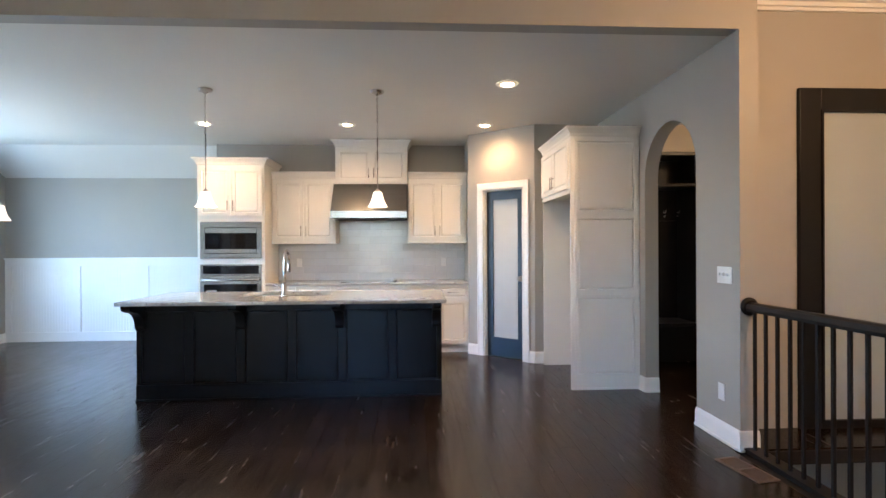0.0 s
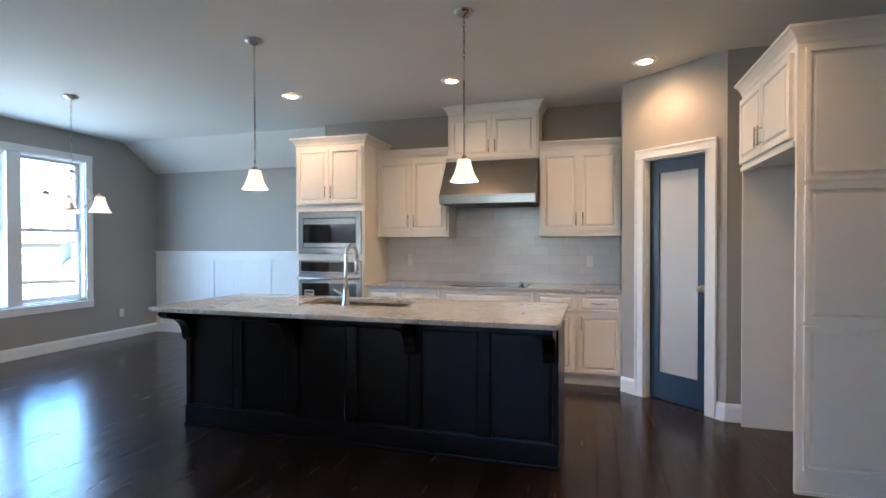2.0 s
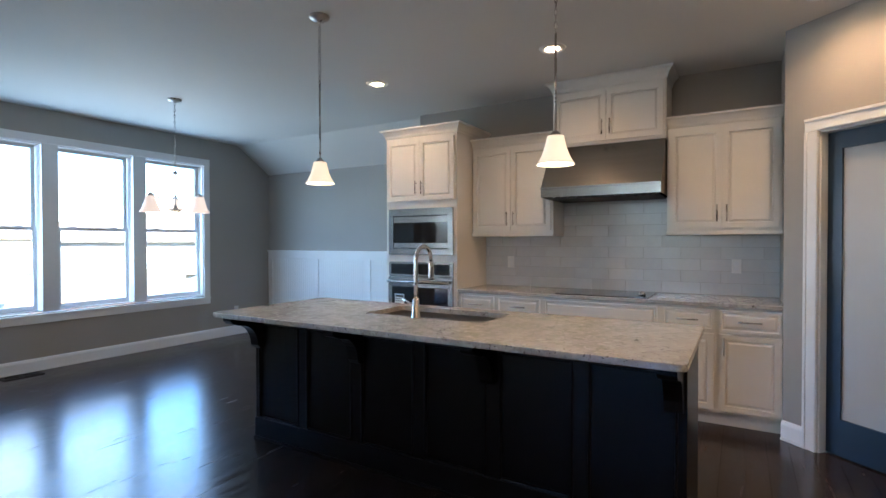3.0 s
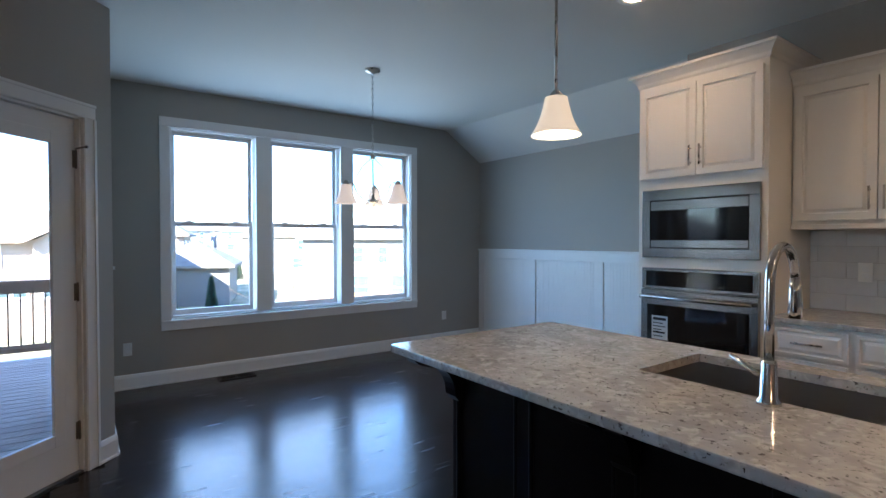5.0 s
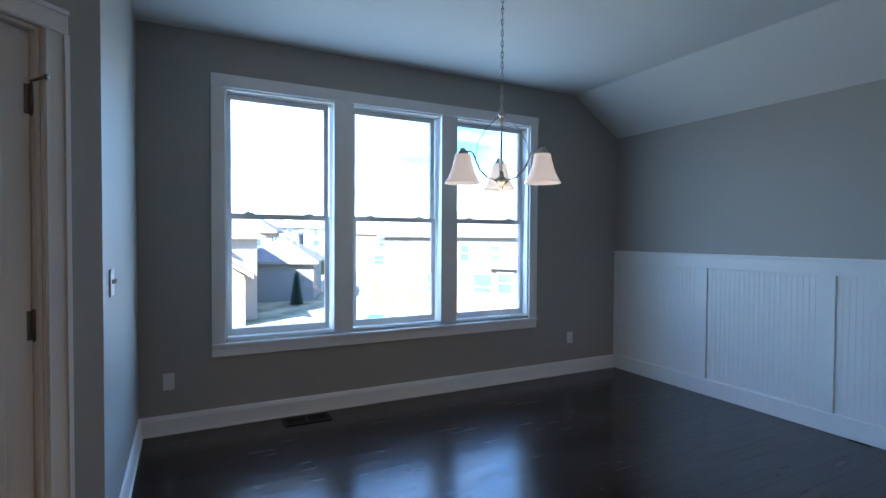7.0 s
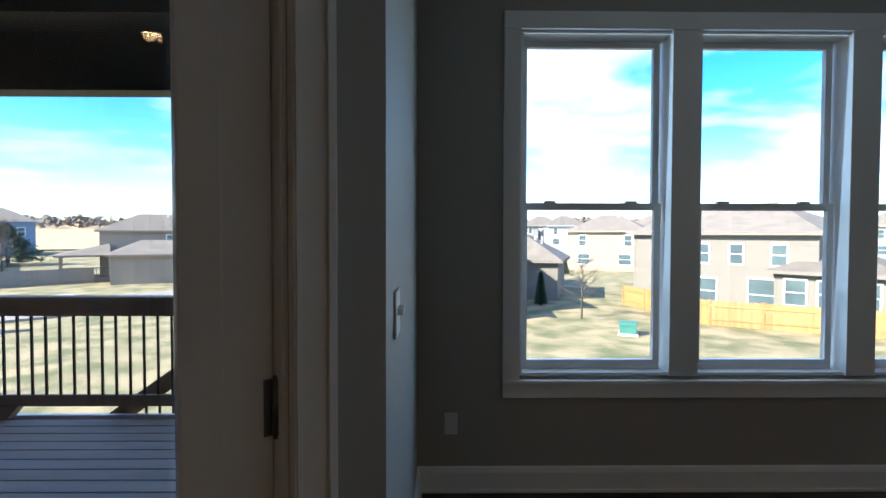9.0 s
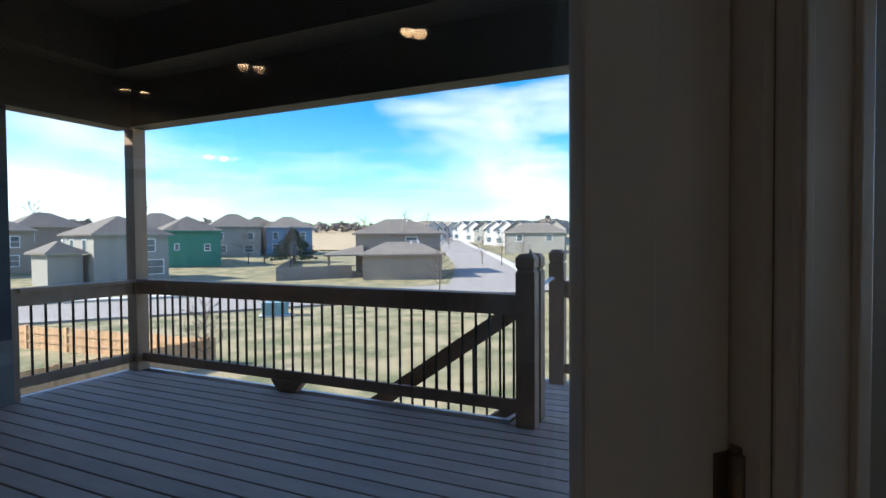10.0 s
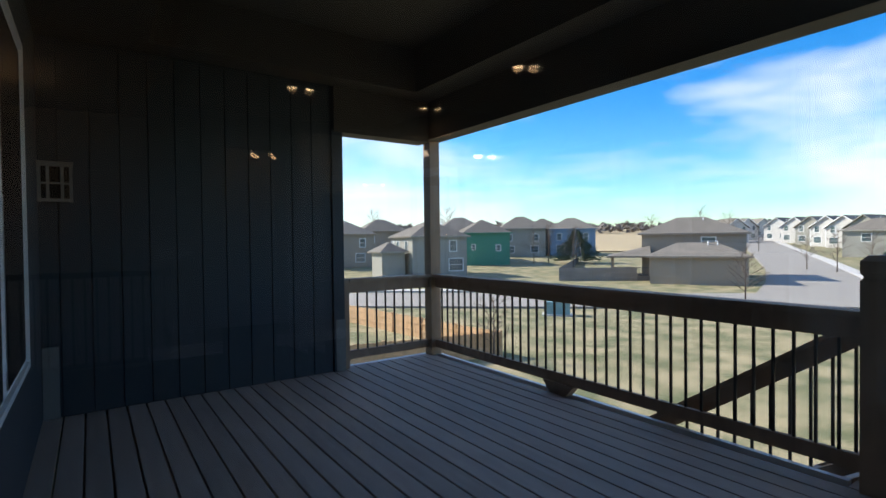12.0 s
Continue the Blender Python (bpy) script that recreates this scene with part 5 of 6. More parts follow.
for k in range(12):
    part("siding_board", me, M_SIDING, SIDE).matrix_basis = pose(-5.78 + 0.01 + k * bw, -1.744, 0)

# deck boards along y
DECKTOP = thing("deck", -5.5, 0.5, DECK, 0, "grey composite plank deck", "deck", "", "structure")
pitch = 0.143
boards = {}
for k in range(37):
    x0 = -8.345 + k * pitch
    y0 = 2.32 if x0 < -7.20 else -1.858
    y1 = 3.538 if x0 < -5.95 else (3.405 if x0 < -4.30 else 3.405 - max(0, x0 + pitch + 4.18) - 0.02)
    if x0 + pitch > -3.22:
        break
    key = (round(y0, 2), round(y1, 2))
    if key not in boards:
        boards[key] = mesh_of("deck_board", boxed(0.0, pitch - 0.013, y0, y1, -0.028, 0.0, bev=0.004), M_DECK)
    part("deck_board", boards[key], M_DECK, DECKTOP).matrix_basis = pose(x0 + 5.5, -0.5, 0)


# ---- outdoors ----
DOOR = Vector((-3.67, 3.20, 0))


def away(bearing, dist):
    """A place on the plan: degrees anticlockwise from +y, metres from the deck door."""
    b_ = radians(bearing)
    return DOOR.x - dist * math.sin(b_), DOOR.y + dist * math.cos(b_)


def land(x, y):
    """Height of the lawn: level near the house, rising slowly beyond."""
    d = math.hypot(x - DOOR.x, y - DOOR.y)
    return GROUND + 0.030 * max(0.0, min(d, 900) - 70) + 0.5 * noise.noise(Vector((x * 0.012, y * 0.012, 0))) * min(1.0, d / 120)


def ground_sheet():
    bm_ = bmesh.new()
    radii = [0.5, 6, 12, 18, 25, 32, 40, 48, 56, 65, 75, 90, 110, 140, 180, 240, 320, 450, 650, 900, 1500]
    seg = 72
    prev = None
    for r in radii:
        ring = []
        for i in range(seg):
            x, y = away(360 * i / seg, r)
            ring.append(bm_.verts.new((x, y, land(x, y))))
        if prev:
            for i in range(seg):
                bm_.faces.new((prev[i], prev[(i + 1) % seg], ring[(i + 1) % seg], ring[i])).smooth = True
        else:
            bm_.faces.new(ring)
        prev = ring
    return bm_


solid("ground", ground_sheet(), M_GRASS, "dormant tan and green winter lawn", "lawn")


def strip(name, pts, width, lift, material, label, category):
    """A paved band along pts, laid on the land, with a kerb thickness."""
    bm_ = bmesh.new()
    path = []
    for (xa, ya), (xb, yb) in zip(pts, pts[1:]):
        n = max(2, int(math.hypot(xb - xa, yb - ya) / 5))
        path += [(xa + (xb - xa) * k / n, ya + (yb - ya) * k / n) for k in range(n)]
    path.append(pts[-1])
    rows = []
    for k, (x, y) in enumerate(path):
        a_, b_ = path[max(0, k - 1)], path[min(len(path) - 1, k + 1)]
        d = Vector((b_[0] - a_[0], b_[1] - a_[1])).normalized()
        nx, ny = -d.y * width / 2, d.x * width / 2
        z = land(x, y) + lift
        rows.append([bm_.verts.new(c) for c in ((x - nx, y - ny, z - 0.4), (x - nx, y - ny, z), (x + nx, y + ny, z), (x + nx, y + ny, z - 0.4))])
    for a_, b_ in zip(rows, rows[1:]):
        for i in range(3):
            bm_.faces.new((a_[i], a_[i + 1], b_[i + 1], b_[i]))
    return solid(name, bm_, material, label, category)


M_WALK = surface("pale_concrete", (0.55, 0.53, 0.50), (0.48, 0.46, 0.43), rough=0.9, scale=0.6, fine=10, bump=0.1)
M_FIELD = surface("dry_field", (0.46, 0.36, 0.21), (0.36, 0.28, 0.16), rough=0.95, scale=0.05, fine=1.0, bump=0.3)
near_l, near_r = away(163, 42), away(113, 43)
road_dir = (Vector(near_r) - Vector(near_l)).normalized()
strip("road", [tuple(Vector(near_l) - road_dir * 90), near_l, near_r, tuple(Vector(near_r) + road_dir * 30)], 8.5, 0.16, M_ROAD, "pale concrete street behind the lawn", "road")
strip("road_branch", [away(108.0, 47), away(108.3, 60), away(109.4, 80), away(111.4, 112), away(113.0, 155), away(113.8, 230)], 8.5, 0.165, M_ROAD, "pale concrete side street running away", "road")
side = Vector((-road_dir.y, road_dir.x))
if side.dot(Vector(near_l) - DOOR.to_2d()) < 0:
    side = -side
strip("pavement", [tuple(Vector(near_l) - road_dir * 90 + side * 7), tuple(Vector(near_l) + road_dir * 28 + side * 7)], 1.5, 0.18, M_WALK, "pale concrete sidewalk beyond the street", "sidewalk")
strip("pavement", [away(102.8, 53), away(104.8, 70), away(107.6, 95), away(110.6, 140), away(112.3, 220)], 1.4, 0.18, M_WALK, "pale concrete sidewalk along the side street", "sidewalk")
strip("field", [away(127.0, 120), away(127.0, 520)], 60, 0.25, M_FIELD, "dry tan field rising to the skyline", "field")


M_WATER = surface("pond_water", (0.05, 0.12, 0.20), (0.04, 0.10, 0.17), rough=0.08, scale=0.3, fine=2, bump=0.05)
strip("water", [away(78.6, 84), away(77.2, 100), away(76.0, 130)], 14, 0.30, M_WATER, "blue pond beyond the neighbouring lawns", "pond")


def siding_paint(name, c):
    return surface(name, c, tuple(v * 0.9 for v in c), rough=0.8, scale=0.5, fine=6, stretch=(1, 1, 6), bump=0.2)


M_TAN = siding_paint("tan_siding", (0.33, 0.27, 0.21))
M_GREY = siding_paint("grey_siding", (0.31, 0.30, 0.26))
M_GREEN = siding_paint("green_siding", (0.07, 0.24, 0.165))
M_BLUE = siding_paint("blue_siding", (0.20, 0.29, 0.40))
M_PALE = siding_paint("pale_siding", (0.55, 0.53, 0.50))
M_BROWN = siding_paint("brown_siding", (0.385, 0.30, 0.235))
M_TAUPE = siding_paint("taupe_siding", (0.21, 0.195, 0.165))
M_PANE = surface("house_window_glass", (0.10, 0.15, 0.16), (0.06, 0.09, 0.10), rough=0.06, scale=0.8, spec=1.0)


def house(bearing, dist, turn, w, d, eave, rise, wall_m, label, wins=(), gable=False, base=None, group="neighbouring houses", door=True, dx=0.0):
    """A house seen from the deck. Local front is -y; wins: rows of (x, z, w, h) on the front, with a side pair."""
    x, y = away(bearing, dist)
    z = land(x, y) if base is None else base
    h = thing("house", x, y, z - 0.3, bearing + turn, label, "house", group)
    part("wall", boxed(-w / 2, w / 2, 0, d, 0, eave + 0.3), wall_m, h)
    o = 0.45
    e = eave + 0.3
    bm_ = bmesh.new()
    a_ = [(-w / 2 - o, -o), (w / 2 + o, -o), (w / 2 + o, d + o), (-w / 2 - o, d + o)]
    low = [bm_.verts.new((px, py, e - 0.15)) for px, py in a_]
    lo2 = [bm_.verts.new((px, py, e + 0.02)) for px, py in a_]
    if gable:
        gw = bmesh.new()
        prism(gw, [(-w / 2, e - 0.01), (w / 2, e - 0.01), (0, e + rise - 0.12)], 0.0, d)
        part("gable", gw, wall_m, h)
        top = [bm_.verts.new((0, -o, e + rise)), bm_.verts.new((0, d + o, e + rise))]
        under = [bm_.verts.new((0, -o, e + rise - 0.17)), bm_.verts.new((0, d + o, e + rise - 0.17))]
        bm_.faces.new((lo2[1], lo2[2], top[1], top[0]))
        bm_.faces.new((lo2[3], lo2[0], top[0], top[1]))
        bm_.faces.new((low[2], low[1], under[0], under[1]))
        bm_.faces.new((low[0], low[3], under[1], under[0]))
        for i, j, k in ((0, 1, 0), (2, 3, 1)):
            bm_.faces.new((low[i], lo2[i], top[k], under[k]))
            bm_.faces.new((lo2[j], low[j], under[k], top[k]))
        bm_.faces.new((low[1], low[2], lo2[2], lo2[1]))
        bm_.faces.new((low[3], low[0], lo2[0], lo2[3]))
        barge = bmesh.new()
        for sx_ in (-1, 1):
            q = [barge.verts.new((sx_ * px, py, pz)) for py in (-o - 0.04, -o) for px, pz in ((w / 2 + o, e - 0.17), (w / 2 + o, e + 0.03), (0, e + rise + 0.03), (0, e + rise - 0.17))]
            for f4 in ((0, 1, 2, 3), (7, 6, 5, 4), (0, 4, 5, 1), (1, 5, 6, 2), (2, 6, 7, 3), (3, 7, 4, 0)):
                barge.faces.new([q[i] for i in f4])
        part("barge_board", barge, M_TRIM if wall_m is M_PALE else wall_m, h)
    elif w >= d:
        i_ = min(d, w) / 2
        top = [bm_.verts.new((-w / 2 + i_ * 0.9, d / 2, e + rise)), bm_.verts.new((w / 2 - i_ * 0.9, d / 2, e + rise))]
        bm_.faces.new((lo2[0], lo2[1], top[1], top[0]))
        bm_.faces.new((lo2[1], lo2[2], top[1]))
        bm_.faces.new((lo2[2], lo2[3], top[0], top[1]))
        bm_.faces.new((lo2[3], lo2[0], top[0]))
    else:
        top = [bm_.verts.new((0, w * 0.45, e + rise)), bm_.verts.new((0, d - w * 0.45, e + rise))]
        bm_.faces.new((lo2[0], lo2[1], top[0]))
        bm_.faces.new((lo2[1], lo2[2], top[1], top[0]))
        bm_.faces.new((lo2[2], lo2[3], top[1]))
        bm_.faces.new((lo2[3], lo2[0], top[0], top[1]))
    if not gable:
        for i in range(4):
            bm_.faces.new((low[i], low[(i + 1) % 4], lo2[(i + 1) % 4], lo2[i]))
        bm_.faces.new(list(reversed(low)))
    rf = part("roof", bm_, M_SHINGLE, h)
    if not gable:
        part("fascia", boxed(-w / 2 - o - 0.02, w / 2 + o + 0.02, -o - 0.03, -o, e - 0.17, e + 0.01), wall_m, h)
    for sx_ in (-1, 1):
        part("corner_trim", boxed(min(sx_ * w / 2, sx_ * (w / 2 + 0.02)) - 0.05, max(sx_ * w / 2, sx_ * (w / 2 + 0.02)) + 0.05, -0.025, 0.08, 0.1, e - 0.16), M_TRIM if wall_m is M_PALE else wall_m, h)
    for k in range(2):
        bm_ = bmesh.new()
        rod(bm_, (w * (0.12 + 0.1 * k), d * 0.4, e + rise * 0.55), (w * (0.12 + 0.1 * k), d * 0.4, e + rise * 0.55 + 0.75), 0.06, 8)
        part("vent_pipe", bm_, M_VINYL, rf)
    for wx, wz, ww, wh in wins:
        wz += 0.3
        bm_ = bmesh.new()
        t_ = 0.10
        box(bm_, wx - ww / 2 - t_, wx - ww / 2, -0.05, 0.0, wz - t_, wz + wh + t_)
        box(bm_, wx + ww / 2, wx + ww / 2 + t_, -0.05, 0.0, wz - t_, wz + wh + t_)
        box(bm_, wx - ww / 2, wx + ww / 2, -0.05, 0.0, wz - t_, wz)
        box(bm_, wx - ww / 2, wx + ww / 2, -0.05, 0.0, wz + wh, wz + wh + t_)
        box(bm_, wx - ww / 2, wx + ww / 2, -0.035, 0.0, wz + wh / 2 - 0.025, wz + wh / 2 + 0.025)
        wn_ = part("window", bm_, M_TRIM, h, "white framed window")
        part("pane", boxed(wx - ww / 2, wx + ww / 2, -0.02, -0.004, wz, wz + wh), M_PANE, wn_)
    # side windows on both end walls
    for sx_ in (-1, 1):
        for u in (0.3, 0.7):
            if eave > 4:
                xw = sx_ * (w / 2)
                bm_ = bmesh.new()
                box(bm_, min(xw, xw + sx_ * 0.04), max(xw, xw + sx_ * 0.04), u * d - 0.55, u * d + 0.55, 3.6, 5.0)
                wn_ = part("window", bm_, M_TRIM, h, "white framed window")
                part("pane", boxed(min(xw + sx_ * 0.041, xw + sx_ * 0.05), max(xw + sx_ * 0.041, xw + sx_ * 0.05), u * d - 0.45, u * d + 0.45, 3.7, 4.9), M_PANE, wn_)
    return h


two = [(-0.30, 3.3, 0.9, 1.3), (0.30, 3.3, 0.9, 1.3), (-0.28, 0.9, 1.5, 1.3), (0.26, 0.9, 1.5, 1.3)]


def spread_wins(w):
    return [(a_ * w, b_, c_, d_) for a_, b_, c_, d_ in two]


# brown house close by, with a lower gabled porch wing
house(90.0, 28.5, 0, 8.6, 9, 4.75, 2.0, M_BROWN, "brown two-storey house with grey shingle roof",
      [(-3.1, 3.45, 0.56, 0.95), (-3.45, 1.95, 0.6, 0.7), (-2.75, 1.95, 0.6, 0.7), (-2.05, 1.95, 0.5, 0.7)])
house(90.0, 27.9, 0, 2.9, 3, 4.75, 1.0, M_BROWN, "brown gabled bay of the neighbouring house", [(-0.1, 3.45, 0.6, 0.95), (-0.75, 1.95, 0.6, 0.7), (0.05, 1.95, 0.6, 0.7)], gable=True)
house(86.2, 26.5, 0, 3.4, 6, 2.7, 1.3, M_BROWN, "low brown porch wing with shingle roof", [], gable=True)
# houses seen through the dining windows
house(79.5, 37, -8, 5.0, 7, 2.9, 1.8, M_TAUPE, "low grey garage with blue-grey hipped roof", [])
house(84.5, 41, -8, 6.0, 8, 5.2, 2.2, M_TAN, "tan two-storey house behind the garage", spread_wins(6.0))
house(60.0, 37, -24.5, 11.4, 8, 4.9, 2.0, M_TAUPE, "grey two-storey house beyond the cedar fence", [(-0.7, 2.95, 0.8, 1.2), (1.4, 2.95, 0.75, 1.2), (3.8, 2.95, 0.8, 1.2), (-0.8, 0.3, 2.0, 1.6), (3.0, 0.15, 1.7, 1.9)])
house(50.5, 34, -14, 5.2, 5, 2.7, 1.2, M_TAUPE, "grey screened porch beside the fence", [(-1.6, 0.8, 1.0, 1.4), (0, 0.8, 1.0, 1.4), (1.6, 0.8, 1.0, 1.4)])
house(71.0, 68, -10, 9.5, 8, 5.2, 2.2, M_TAN, "tan two-storey house with a covered porch", spread_wins(9.5))
house(41.0, 62, -5, 10, 8, 5.2, 2.4, M_PALE, "white two-storey house in the distance", spread_wins(10))
for b, dd in ((80.5, 120), (77.8, 128), (75.2, 118), (66.0, 110), (61.5, 118), (46.5, 100), (35.0, 90)):
    house(b, dd, 12, 9, 8, 5.2, 2.4, M_PALE if int(b) % 2 else M_GREY, "distant two-storey house with shingle roof", spread_wins(9))
# across the street
house(118.7, 62, 2, 10.2, 8, 5.2, 1.9, M_TAN, "tan two-storey house across the street", [(1.6, 3.9, 1.3, 0.8)])
house(118.2, 56, 2, 8.6, 5.5, 2.85, 1.35, M_TAN, "low tan garage wing with hipped roof", [])


def covered_patio(bearing, dist, w, d, eave, label):
    x, y = away(bearing, dist)
    h = thing("covered_patio", x, y, land(x, y) - 0.2, bearing, label, "patio")
    part("platform", boxed(-w / 2, w / 2, 0, d, 0.0, 0.75), M_OLDWOOD, h)
    for px, py in ((-w / 2 + 0.1, 0.1), (w / 2 - 0.1, 0.1), (-w / 2 + 0.1, d - 0.1), (w / 2 - 0.1, d - 0.1)):
        part("post", boxed(px - 0.09, px + 0.09, py - 0.09, py + 0.09, 0.75, eave), M_TAN, h)
    for zz in (0.85, 1.6):
        part("rail", boxed(-w / 2 + 0.19, w / 2 - 0.19, 0.07, 0.13, zz, zz + 0.09), M_OLDWOOD, h)
    for k in range(13):
        px = -w / 2 + 0.3 + k * (w - 0.6) / 12
        part("baluster", boxed(px - 0.025, px + 0.025, 0.08, 0.12, 0.94, 1.6), M_OLDWOOD, h)
    bm_ = bmesh.new()
    low = [bm_.verts.new(c) for c in ((-w / 2 - 0.4, -0.4, eave), (w / 2, -0.4, eave), (w / 2, d + 0.4, eave), (-w / 2 - 0.4, d + 0.4, eave))]
    up = [bm_.verts.new((v_.co.x, v_.co.y, eave + 0.18)) for v_ in low]
    top = [bm_.verts.new((w / 2, d * 0.45, eave + 1.3)), bm_.verts.new((w / 2, d * 0.55, eave + 1.3))]
    bm_.faces.new(list(reversed(low)))
    for i in range(4):
        bm_.faces.new((low[i], low[(i + 1) % 4], up[(i + 1) % 4], up[i]))
    bm_.faces.new((up[0], up[1], top[0]))
    bm_.faces.new((up[1], up[2], top[1], top[0]))
    bm_.faces.new((up[2], up[3], top[1]))
    bm_.faces.new((up[3], up[0], top[0], top[1]))
    part("roof", bm_, M_SHINGLE, h)


M_OLDWOOD = surface("grey_deck_wood", (0.17, 0.15, 0.13), (0.12, 0.105, 0.09), rough=0.85, scale=3, fine=30)
covered_patio(124.6, 60, 4.2, 4.5, 2.75, "open covered patio with posts beside the tan house")
house(145.3, 64, 24, 7.4, 8, 5.2, 2.1, M_GREY, "grey two-storey house across the street", [(1.8, 3.3, 0.9, 1.3), (2.2, 0.8, 1.9, 1.5)])
house(150.6, 63, 24, 3.0, 3.4, 3.3, 1.2, M_GREY, "small grey wing with pyramid roof", [])
house(140.0, 84, 14, 7.6, 8, 5.4, 2.3, M_GREEN, "green two-storey house across the street", [(-2.3, 2.6, 0.5, 0.8), (1.9, 2.4, 0.7, 0.9)])
house(142.6, 92, 14, 9, 8, 5.6, 2.6, M_GREY, "grey house behind the green house", spread_wins(9))
house(136.0, 104, 8, 9, 8, 5.8, 2.6, M_GREY, "grey two-storey house up the hill", spread_wins(9))
house(133.6, 112, 8, 8, 8, 5.6, 2.4, M_GREY, "grey two-storey house up the hill", spread_wins(8))
house(130.6, 108, 5, 9, 8, 5.6, 2.4, M_BLUE, "blue two-storey house up the hill", spread_wins(9))
house(156.0, 82, 20, 10, 8, 5.4, 2.3, M_TAN, "tan two-storey house down the street", spread_wins(10))
house(151.5, 100, 15, 9, 8, 5.6, 2.4, M_TAN, "tan two-storey house further back", spread_wins(9))
house(161.0, 90, 15, 10, 8, 5.6, 2.4, M_GREY, "grey two-storey house down the street", spread_wins(10))
# white houses along the side street
for b, dd, m_ in ((114.8, 150, M_PALE), (113.9, 172, M_PALE), (111.6, 165, M_PALE), (110.2, 150, M_PALE), (109.0, 140, M_GREY), (107.8, 130, M_PALE), (106.6, 124, M_PALE),
                  (105.2, 118, M_GREY), (112.6, 200, M_PALE), (101.2, 130, M_GREY), (98.5, 140, M_PALE)):
    house(b, dd + 12, (-30 if b < 112 else 30) + (b * 7) % 9, 6.4, 8, 4.3, 2.7, m_, "pale gabled house along the side street", spread_wins(6.4), gable=True)
house(103.4, 105, -6, 12.0, 8, 4.4, 2.0, M_GREY, "long grey house with shingle roof", [(-3, 2.6, 1.2, 1.2), (3, 2.6, 1.2, 1.2)])


# fences
M_FENCE = surface("new_cedar_fence", (0.52, 0.25, 0.095), (0.40, 0.18, 0.065), rough=0.75, scale=2, fine=20, stretch=(4, 4, 0.8), bump=0.1, per_piece=0.14)
# paler copy of the cedar, with strong sun put into its colour
M_SUNLITFENCE = surface("sunlit_new_fence", (0.58, 0.37, 0.20), (0.46, 0.29, 0.155), rough=0.75, scale=2, fine=20, stretch=(4, 4, 0.8), bump=0.1, per_piece=0.14)
M_OLDFENCE = surface("weathered_fence", (0.26, 0.24, 0.22), (0.19, 0.175, 0.16), rough=0.85, scale=2, fine=20, per_piece=0.12)


def fence(a_, b_, label, material, height=1.8, board=0.14, rails_out=True):
    (xa, ya), (xb, yb) = a_, b_
    length = math.hypot(xb - xa, yb - ya)
    z = min(land(xa, ya), land(xb, yb)) - 0.05
    f_ = thing("fence", xa, ya, z, math.degrees(math.atan2(yb - ya, xb - xa)), label, "fence", "yard fences")
    me_ = mesh_of("picket", boxed(0, board - 0.008, -0.01, 0.01, 0.05, height), material)
    n = min(290, int(length / board))
    for k in range(n):
        part("picket", me_, material, f_).matrix_basis = pose(k * length / n, 0, 0.012 * ((k * 7) % 3))
    for zz in (0.35, height - 0.3):
        part("rail", boxed(0, length, 0.012, 0.05, zz, zz + 0.09), material, f_)
        part("rail", boxed(0, length, -0.05, -0.012, zz, zz + 0.09), material, f_)
    for k in range(int(length / 2.4) + 1):
        part("post", boxed(k * 2.4 - 0.05, k * 2.4 + 0.05, -0.06, 0.06, 0, height + 0.06), material, f_)


fence(away(160, 34), away(138.5, 20.0), "new cedar picket fence round the next yard", M_SUNLITFENCE, 1.02)
fence(away(138.4, 20.0), away(160, 17.6), "new cedar picket fence facing the deck", M_SUNLITFENCE, 1.02)
fence(away(60.0, 29.5), away(44, 30.5), "orange cedar picket fence behind the lawn", M_FENCE, 1.35)
fence(away(68.5, 36), away(60.1, 29.6), "orange cedar picket fence beside the lawn", M_FENCE, 1.35)
fence(away(124, 60), away(132, 58), "weathered grey fence across the street", M_OLDFENCE, 1.5)
fence(away(132, 58), away(130, 92), "weathered grey fence running uphill", M_OLDFENCE, 1.5)

# utility boxes
M_TEAL = surface("green_box_paint", (0.05, 0.20, 0.16), rough=0.5, scale=3)
M_TEAL2 = surface("teal_box_paint", (0.20, 0.34, 0.36), rough=0.5, scale=3)


def utility_box(bearing, dist, w, h, material, label):
    x, y = away(bearing, dist)
    u = thing("utility_box", x, y, land(x, y), bearing, label, "utility box", "utility boxes")
    part("pad", boxed(-w * 0.6, w * 0.6, -0.5, 0.5, -0.05, 0.10), M_WALK, u)
    part("cabinet", boxed(-w / 2, w / 2, -0.4, 0.4, 0.10, h * 0.75, bev=0.02), material, u)
    part("lid", boxed(-w / 2 - 0.03, w / 2 + 0.03, -0.43, 0.43, h * 0.75, h, bev=0.02), material, u)


utility_box(132.2, 31.5, 1.5, 0.85, M_TEAL2, "teal metal utility box on the lawn")
utility_box(67.5, 25.0, 0.75, 0.6, M_TEAL, "small green utility box on the lawn")
utility_box(63.6, 24.5, 0.9, 0.85, M_TEAL2, "teal metal utility box by the fence")


# trees
M_BARK = surface("bark", (0.16, 0.12, 0.095), (0.10, 0.075, 0.06), rough=0.9, scale=3, fine=20, bump=0.4)
M_NEEDLE = surface("pine_needles", (0.060, 0.095, 0.055), (0.035, 0.06, 0.035), rough=0.9, scale=2, fine=20, island=0.3)


